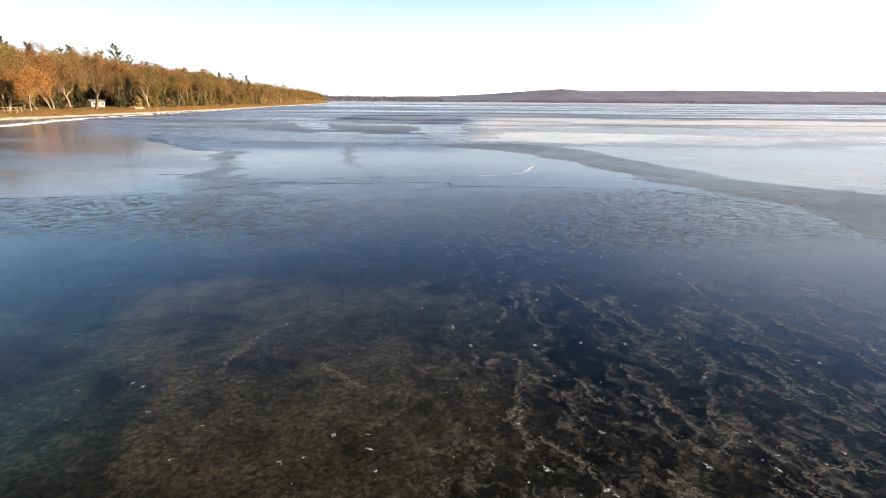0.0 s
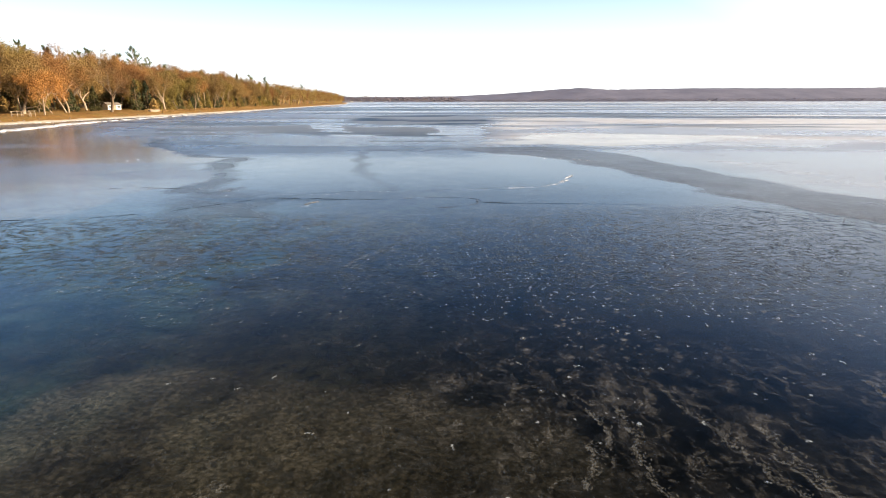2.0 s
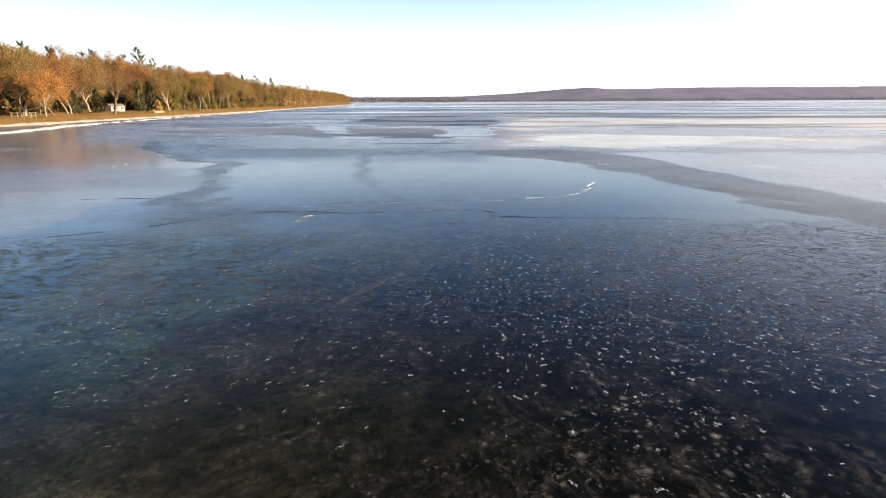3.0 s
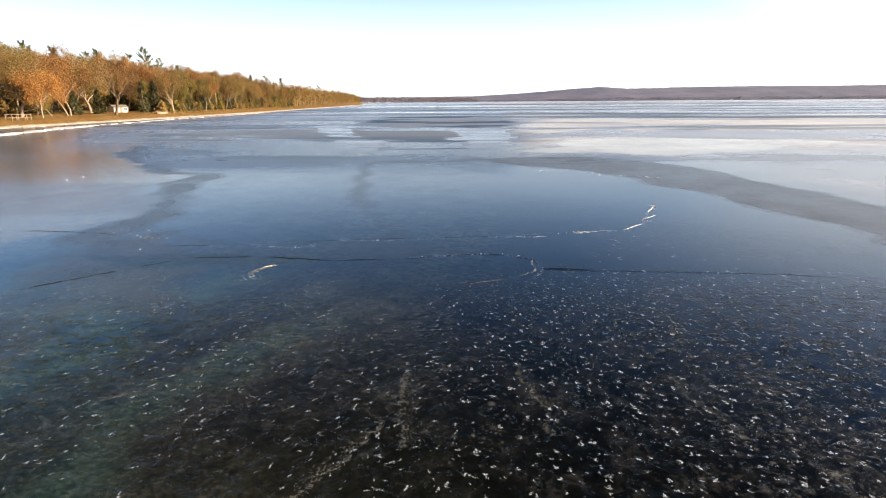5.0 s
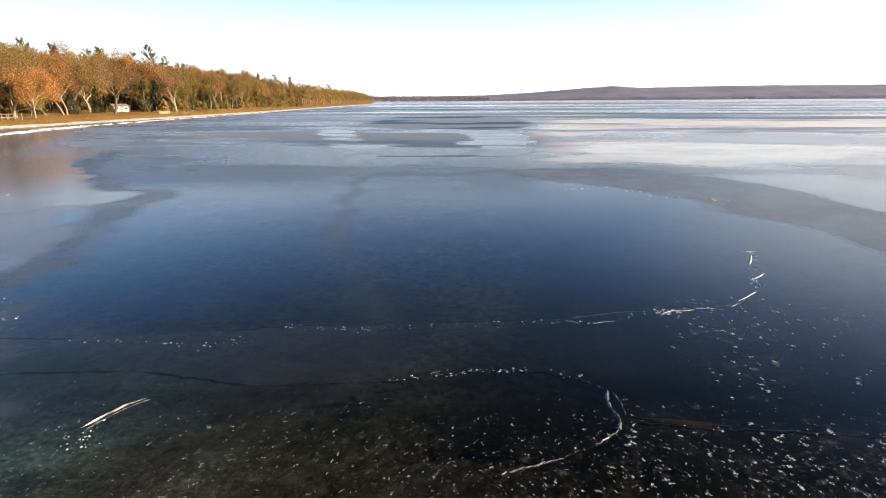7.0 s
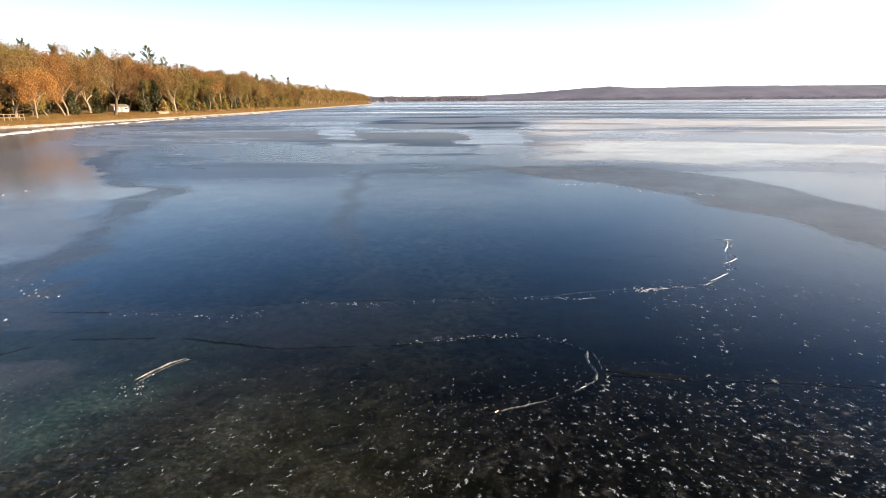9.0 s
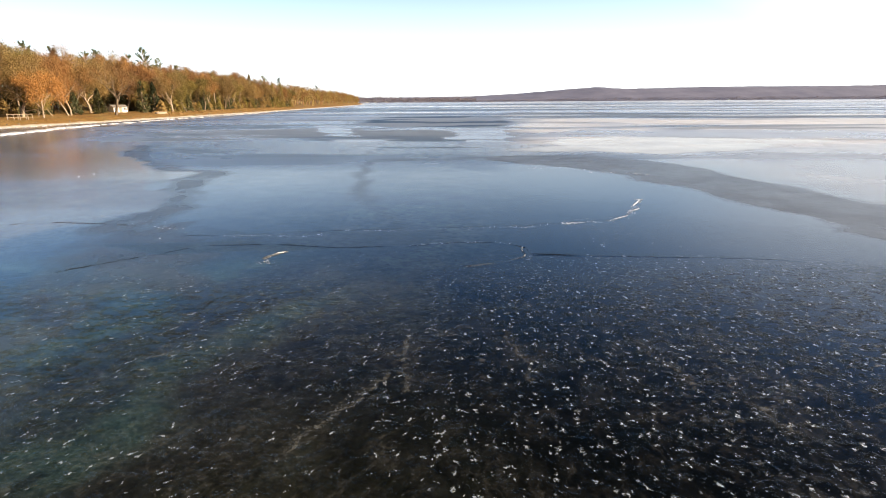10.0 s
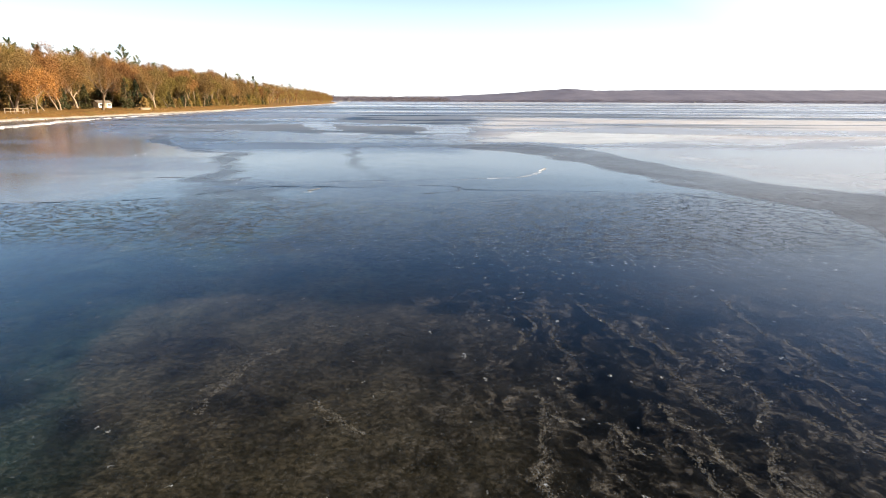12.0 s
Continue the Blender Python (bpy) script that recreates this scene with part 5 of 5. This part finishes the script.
def wisp(points, width, seed):
    """One winding vein of trapped air: a crumbly line with a smoky fringe on its shallow side."""
    r = np.random.RandomState(seed)
    pts = np.array(points) * PLAN
    run = np.concatenate([[0], np.cumsum(np.hypot(*np.diff(pts, axis=0).T))])
    n = int(run[-1] * 190)
    u = r.uniform(0, run[-1], n)
    x, y_ = np.interp(u, run, pts[:, 0]), np.interp(u, run, pts[:, 1])
    k = np.clip(np.searchsorted(run, u) - 1, 0, len(pts) - 2)
    a_ = np.arctan2(pts[k + 1, 1] - pts[k, 1], pts[k + 1, 0] - pts[k, 0])
    sway = 0.13 * (fbm(u * 3.5, u * 0 + seed, 2, 4) - 0.5) * 2 + 0.05 * (fbm(u * 14.0, u * 0 + seed, 3, 3) - 0.5) * 2
    fringe = np.where(r.rand(n) > 0.55, np.abs(r.normal(0, 7.0, n)), r.normal(0, 1.5, n)) * width * (0.3 + fbm(u * 2.2, u * 0 + seed, 5, 3))
    x, y_ = x - (sway + fringe) * np.sin(a_), y_ + (sway + fringe) * np.cos(a_)
    t_ = a_ + r.normal(0, 0.6, n)
    ln, wd = r.uniform(0.010, 0.034, n), r.uniform(0.005, 0.012, n)
    ux, uy, z = np.cos(t_), np.sin(t_), np.full(n, 0.002)
    return np.stack([np.stack([x - ux * ln, y_ - uy * ln, z], 1), np.stack([x + uy * wd, y_ - ux * wd, z], 1), np.stack([x + ux * ln, y_ + uy * ln, z], 1), np.stack([x - uy * wd, y_ + ux * wd, z], 1)], 1).reshape(-1, 3)


crumbs = []
for n, (line, wide) in enumerate((
        ([(1.75, 9.0), (1.9, 8.46), (2.19, 7.39), (2.26, 6.97), (2.35, 6.62), (2.36, 6.22), (2.45, 5.86)], 0.016),
        ([(1.84, 6.21), (1.84, 5.91), (2.04, 5.7), (2.05, 5.35), (2.2, 4.8)], 0.015),
        ([(1.28, 5.9), (1.32, 5.61), (1.34, 5.39), (1.49, 5.32)], 0.012),
        ([(2.58, 5.65), (2.59, 5.47), (2.4, 5.18), (2.51, 5.08), (2.7, 4.4)], 0.015),
        ([(3.6, 6.5), (3.68, 5.91), (3.67, 5.54), (3.9, 5.47), (3.76, 5.11), (4.0, 4.4)], 0.016),
        ([(0.6, 6.13), (0.6, 5.7), (0.5, 5.18), (0.55, 4.6)], 0.018),
        ([(4.5, 7.5), (4.76, 6.86), (4.88, 6.53), (4.77, 5.95), (5.0, 5.2)], 0.018),
        ([(-2.67, 5.99), (-2.72, 6.3), (-2.62, 6.67), (-2.51, 7.07), (-2.31, 7.45)], 0.022),
        ([(-1.07, 5.64), (-1.38, 6.0), (-1.62, 6.28)], 0.015),
        ([(1.26, 15.94), (1.33, 15.51), (1.5, 15.04), (1.46, 14.67)], 0.026),
        ([(2.04, 14.36), (2.06, 14.13), (2.18, 13.89)], 0.028),
        ([(-0.4, 16.13), (-0.32, 15.51), (-0.17, 15.21), (-0.21, 14.77)], 0.016),
        ([(-1.64, 15.97), (-1.68, 15.27), (-1.61, 14.9), (-1.54, 14.49)], 0.020),
        ([(-4.82, 15.11), (-4.6, 15.3), (-4.38, 15.53)], 0.014),
        ([(-2.5, 13.48), (-2.06, 14.22), (-1.76, 14.94)], 0.016))):
    crumbs.append(wisp(line, wide, n + 1))
wr = random.Random(41)
for n in range(46):
    # lesser veins through the murky ice
    x, y = wr.uniform(0.6, 6.4), wr.uniform(3.2, 9.6)
    way, line = radians(-74 + wr.gauss(0, 14)), [(x, y)]
    for _ in range(wr.choice((2, 3, 4))):
        x, y = x + 0.34 * math.cos(way), y + 0.34 * math.sin(way)
        way += wr.gauss(0, 0.45)
        line.append((x, y))
    crumbs.append(wisp(line, wr.uniform(0.008, 0.017), n + 50))
crumbs = np.concatenate(crumbs)
tagged(mesh_from("ice_veins", crumbs.tolist(), np.arange(len(crumbs)).reshape(-1, 4).tolist(), VEIN), "pale winding veins of trapped air with smoky fringes", "ice veins", kind="stuff")

# ---- cracks and ridges ----
def along(points, gap, jitter, seed):
    """Points at even steps along a line of the plan, shaken a little, in metres."""
    r = random.Random(seed)
    out = []
    for (ax, ay), (bx_, by_) in zip(points, points[1:]):
        n = max(1, int(math.hypot(bx_ - ax, by_ - ay) * PLAN / gap))
        for k in range(n):
            u = k / n
            out.append(Vector(((ax + (bx_ - ax) * u) * PLAN + r.gauss(0, jitter), (ay + (by_ - ay) * u) * PLAN + r.gauss(0, jitter), 0)))
    return out


CRACK, nt_, out_ = material("crack_ice")
co_ = object_coords(nt_)
bs_ = node(nt_, "ShaderNodeBsdfPrincipled", Roughness=0.25)
bs_.inputs["IOR"].default_value = 1.31
cn_ = ramp(nt_, noise_tex(nt_, 9.0, 5, 0.7, co_).outputs["Fac"], [(0.4, (0.03, 0.035, 0.04)), (0.58, (0.12, 0.125, 0.13)), (0.74, (0.45, 0.46, 0.47))])
nt_.links.new(cn_.outputs["Color"], bs_.inputs["Base Color"])
nt_.links.new(bs_.outputs[0], out_.inputs["Surface"])


DARKCRACK = rough_stuff("dark_crack_ice", [(0.3, (0.004, 0.005, 0.006)), (0.7, (0.020, 0.022, 0.025))], 2.0, rough=0.85, bump=0.2, sheen=0.05)


def lip(name, points, width, height, label, seed, gap=0.08, jitter=0.012, gaps=0.4, mat=None):
    """A low raised lip of refrozen ice along a crack."""
    r = random.Random(seed)
    line = along(points, gap, jitter, seed)
    v, f = [], []
    for k, p in enumerate(line):
        d = (line[min(k + 1, len(line) - 1)] - line[max(k - 1, 0)]).normalized()
        nrm = Vector((-d.y, d.x, 0))
        wave = float(vnoise(np.array(k * 0.35), np.array(seed * 3.3), 5)) + 0.5 * float(vnoise(np.array(k * 1.1), np.array(seed * 5.1), 6))
        w_, h_ = width * (0.25 + 0.8 * wave), height * (0.15 + 0.9 * wave)
        if float(vnoise(np.array(k * 0.13), np.array(seed * 7.7), 2)) < gaps:
            w_, h_ = w_ * 0.3, -0.004
        v += [p - nrm * w_ - Vector((0, 0, 0.01)), p + nrm * r.gauss(0, 0.12) * w_ + Vector((0, 0, h_)), p + nrm * w_ - Vector((0, 0, 0.01))]
    for k in range(len(line) - 1):
        f += [(3 * k, 3 * k + 3, 3 * k + 4, 3 * k + 1), (3 * k + 1, 3 * k + 4, 3 * k + 5, 3 * k + 2)]
    return tagged(mesh_from(name, v, f, mat or CRACK), label, "ice crack")


lip("ice_crack", [(-13.6, 16.9), (-10, 17.5), (-8.5, 18.4), (-6.6, 20.4), (-5.1, 20.55), (-3.6, 20.3), (-2.1, 20.5), (-1.1, 20.8), (-0.4, 20.8), (0.1, 20.6)], 0.036, 0.010, "long thin refrozen crack across the dark ice", 1, gaps=0.3, mat=DARKCRACK)
lip("ice_crack", [(0.0, 20.66), (0.19, 20.52), (0.31, 20.39), (0.34, 20.2), (0.34, 19.94)], 0.018, 0.014, "thin curved crack beside a plate of clear ice", 2, 0.04, 0.004, 0.3)
lip("ice_crack", [(0.26, 20.44), (0.21, 20.26), (0.21, 20.1), (0.25, 19.97), (0.25, 19.84), (0.2, 19.7)], 0.030, 0.030, "curved white lip round a plate of clear ice", 12, 0.03, 0.004, 0.05)
lip("ice_crack", [(0.2, 19.7), (0.02, 19.53), (-0.19, 19.39), (-0.39, 19.26), (-0.6, 19.15), (-1.0, 19.0)], 0.020, 0.012, "faint grey edge of a plate of clear ice", 13, 0.05, 0.012, 0.3)
lip("ice_crack", [(0.4, 19.85), (1.1, 19.8), (1.9, 19.8), (2.8, 19.75), (4.4, 19.7), (7.6, 19.2), (10.1, 15.9)], 0.050, 0.005, "dark refrozen crack across the ice", 3, gaps=0.42, mat=DARKCRACK)
lip("ice_crack", [(-7.5, 21.3), (-5.7, 21.4), (-3.9, 21.9), (-1.5, 22.2), (-0.2, 22.35)], 0.014, 0.005, "faint refrozen crack through the grey ice", 4, gaps=0.55, mat=DARKCRACK)
lip("ice_crack", [(-0.2, 22.35), (0.1, 22.4), (0.9, 22.7), (1.5, 22.8), (2.0, 22.88), (2.8, 23.12), (3.4, 23.8)], 0.010, 0.006, "thin curved crack with a rim of white crumbs", 14, gaps=0.66)
lip("ice_crack", [(-4.88, 19.4), (-4.83, 19.56), (-4.77, 19.70), (-4.70, 19.83), (-4.58, 19.97)], 0.0055, 0.012, "upturned white blade of ice along a crack", 5, 0.02, 0.002, 0.15)
lip("ice_crack", [(-4.88, 19.4), (-4.87, 19.6), (-4.80, 19.77), (-4.72, 19.92), (-4.58, 19.97)], 0.004, 0.007, "thin white edge of an upturned blade of ice", 15, 0.02, 0.002, 0.3)
lip("ice_crack", [(-13.5, 22.2), (-11.5, 22.6), (-10.4, 22.5), (-9.2, 22.3)], 0.025, 0.015, "thin crack at the rim of the pale floe", 6)

shards = [slab_data(s, "shard", 0.5) for s in range(60, 65)]
for me in shards:
    me.materials.append(SNOWICE)


def splinter(points, width, height, seed, mat=None, label="upturned white splinter of broken ice along a crack"):
    """A thin upturned sliver of ice, widest in the middle."""
    r = random.Random(seed)
    line = [Vector((x_ * PLAN, y_ * PLAN, 0)) for x_, y_ in points]
    v, f, n = [], [], len(line)
    for k, p in enumerate(line):
        d = (line[min(k + 1, n - 1)] - line[max(k - 1, 0)]).normalized()
        side, u = Vector((-d.y, d.x, 0)), math.sin(math.pi * (k + 0.25) / (n - 0.5))
        w_, h_ = width * u * r.uniform(0.7, 1.2), height * u * r.uniform(0.6, 1.2)
        v += [p - side * w_ - Vector((0, 0, 0.004)), p + side * w_ * 0.2 + Vector((0, 0, h_)), p + side * w_ - Vector((0, 0, 0.004))]
    for k in range(n - 1):
        f += [(3 * k, 3 * k + 3, 3 * k + 4, 3 * k + 1), (3 * k + 1, 3 * k + 4, 3 * k + 5, 3 * k + 2)]
    return tagged(mesh_from("ice_splinter", v, f, mat or SNOWICE), label, "ice splinter", "upturned ice splinters")


for n, (pts, w_, h_) in enumerate((
        ([(4.18, 26.20), (4.29, 26.14), (4.38, 26.16), (4.50, 26.16)], 0.09, 0.05),
        ([(4.40, 26.22), (4.28, 25.9), (4.10, 25.52), (3.95, 25.26), (3.88, 25.05)], 0.09, 0.10),
        ([(3.92, 25.28), (3.98, 25.05), (3.96, 24.85), (3.93, 24.62)], 0.05, 0.05),
        ([(3.98, 24.74), (3.84, 24.58), (3.70, 24.44), (3.52, 24.30)], 0.06, 0.06),
        ([(3.62, 24.42), (3.56, 24.26), (3.58, 24.1), (3.52, 23.90)], 0.06, 0.05),
        ([(2.86, 23.26), (3.05, 23.42), (3.25, 23.62), (3.36, 23.72)], 0.03, 0.03),
        ([(1.5, 22.62), (1.62, 22.74), (1.74, 22.8), (1.9, 22.80)], 0.03, 0.04),
        ([(1.72, 22.86), (1.85, 22.80), (1.95, 22.82), (2.05, 22.86)], 0.025, 0.04),
        ([(0.46, 22.24), (0.56, 22.3), (0.66, 22.33), (0.78, 22.34)], 0.025, 0.02),
        ([(0.15, 22.36), (0.2, 22.3), (0.28, 22.23)], 0.03, 0.02),
        ([(2.1, 22.91), (2.3, 22.93), (2.5, 22.9)], 0.018, 0.012),
        ([(2.66, 23.02), (2.74, 23.08), (2.83, 23.18)], 0.02, 0.02))):
    splinter(pts, 0.28 * w_, 0.32 * h_, n)
splinter([(-4.95, 19.42), (-4.89, 19.56), (-4.83, 19.70), (-4.77, 19.83), (-4.64, 19.98)], 0.016, 0.03, 31, CRACK, "upturned grey-white blade of ice along a crack")
splinter([(0.37, 19.94), (0.6, 19.90), (0.86, 19.87), (1.12, 19.85), (1.34, 19.84)], 0.085, 0.012, 32, DARKCRACK, "dark refrozen gap in the ice beside the clear plate")
splinter([(-1.02, 19.05), (-0.92, 19.06), (-0.82, 19.08), (-0.72, 19.1)], 0.035, 0.008, 33, DARKCRACK, "short dark refrozen gap below the clear plate")


def ridge(label, points, count, size, seed, spread=0.08):
    """Crumbs and splinters of white ice heaved up along a crack."""
    r = random.Random(seed)
    line = along(points, 0.1, 0, seed)
    ob = thing("ice_ridge", label, "ice ridge", "ridges of broken ice", tuple(line[len(line) // 2]))
    o = line[len(line) // 2]
    for _ in range(count):
        p = r.choice(line) - o
        k = size * r.uniform(0.3, 1.0) ** 1.5
        s = child("shard", r.choice(shards), ob)
        s.matrix_basis = pose(p.x + r.gauss(0, spread), p.y + r.gauss(0, spread), 0.0, r.uniform(-25, 25), r.uniform(-25, 25), r.uniform(0, 360)) @ Matrix.Diagonal((k, k * r.uniform(0.3, 0.8), k * r.uniform(0.2, 0.7), 1))
    return ob


ridge("low ridge of white broken ice crumbs along a curved crack", [(-3.9, 21.96), (-3.38, 21.9), (-2.74, 21.84), (-1.83, 22.08), (-0.68, 22.19), (0.16, 22.3), (0.54, 22.3), (0.92, 22.55), (1.38, 22.74), (1.95, 22.87), (2.48, 22.96)], 150, 0.05, 1, 0.08)
ridge("bright white splinters of ice at the crack's end", [(1.5, 22.72), (1.9, 22.85)], 34, 0.085, 2, 0.06)
ridge("upright white splinters of broken ice", [(3.45, 23.9), (3.7, 24.5), (3.9, 25.0)], 30, 0.07, 3, 0.06)
ridge("bright white upturned plate of broken ice", [(4.1, 25.5), (4.35, 26.1)], 22, 0.08, 4, 0.07)
ridge("scattered white ice crumbs along the grey lead", [(2.0, 34.2), (3.5, 34.6), (4.3, 32.8), (5.1, 32.6), (5.9, 32.4)], 60, 0.13, 5, 0.2)
ridge("heap of white broken ice at the lead's corner", [(5.9, 32.4), (6.35, 31.9)], 12, 0.2, 6, 0.12)
ridge("few white ice crumbs along a faint crack", [(-6.77, 21.28), (-5.58, 21.37), (-4.98, 21.26), (-4.61, 21.29), (-3.95, 21.5)], 44, 0.06, 7, 0.09)
ridge("small white ice crumbs beside the pale floe", [(-9.2, 22.5), (-8, 22), (-7.8, 20.9)], 26, 0.10, 8, 0.3)
ridge("white splinters along the rim of the clear plate", [(-2.1, 20.55), (-1.1, 20.8), (-0.4, 20.85), (0.1, 20.65)], 90, 0.06, 9, 0.05)
ridge("flat white flakes of ice beside an upturned blade", [(-4.86, 19.36), (-4.8, 19.2), (-4.66, 19.05)], 30, 0.055, 11, 0.12)
ridge("pale crumbs of ice frozen on the floe", [(-17.9, 31.6), (-16.8, 31.9)], 7, 0.22, 10, 0.25)
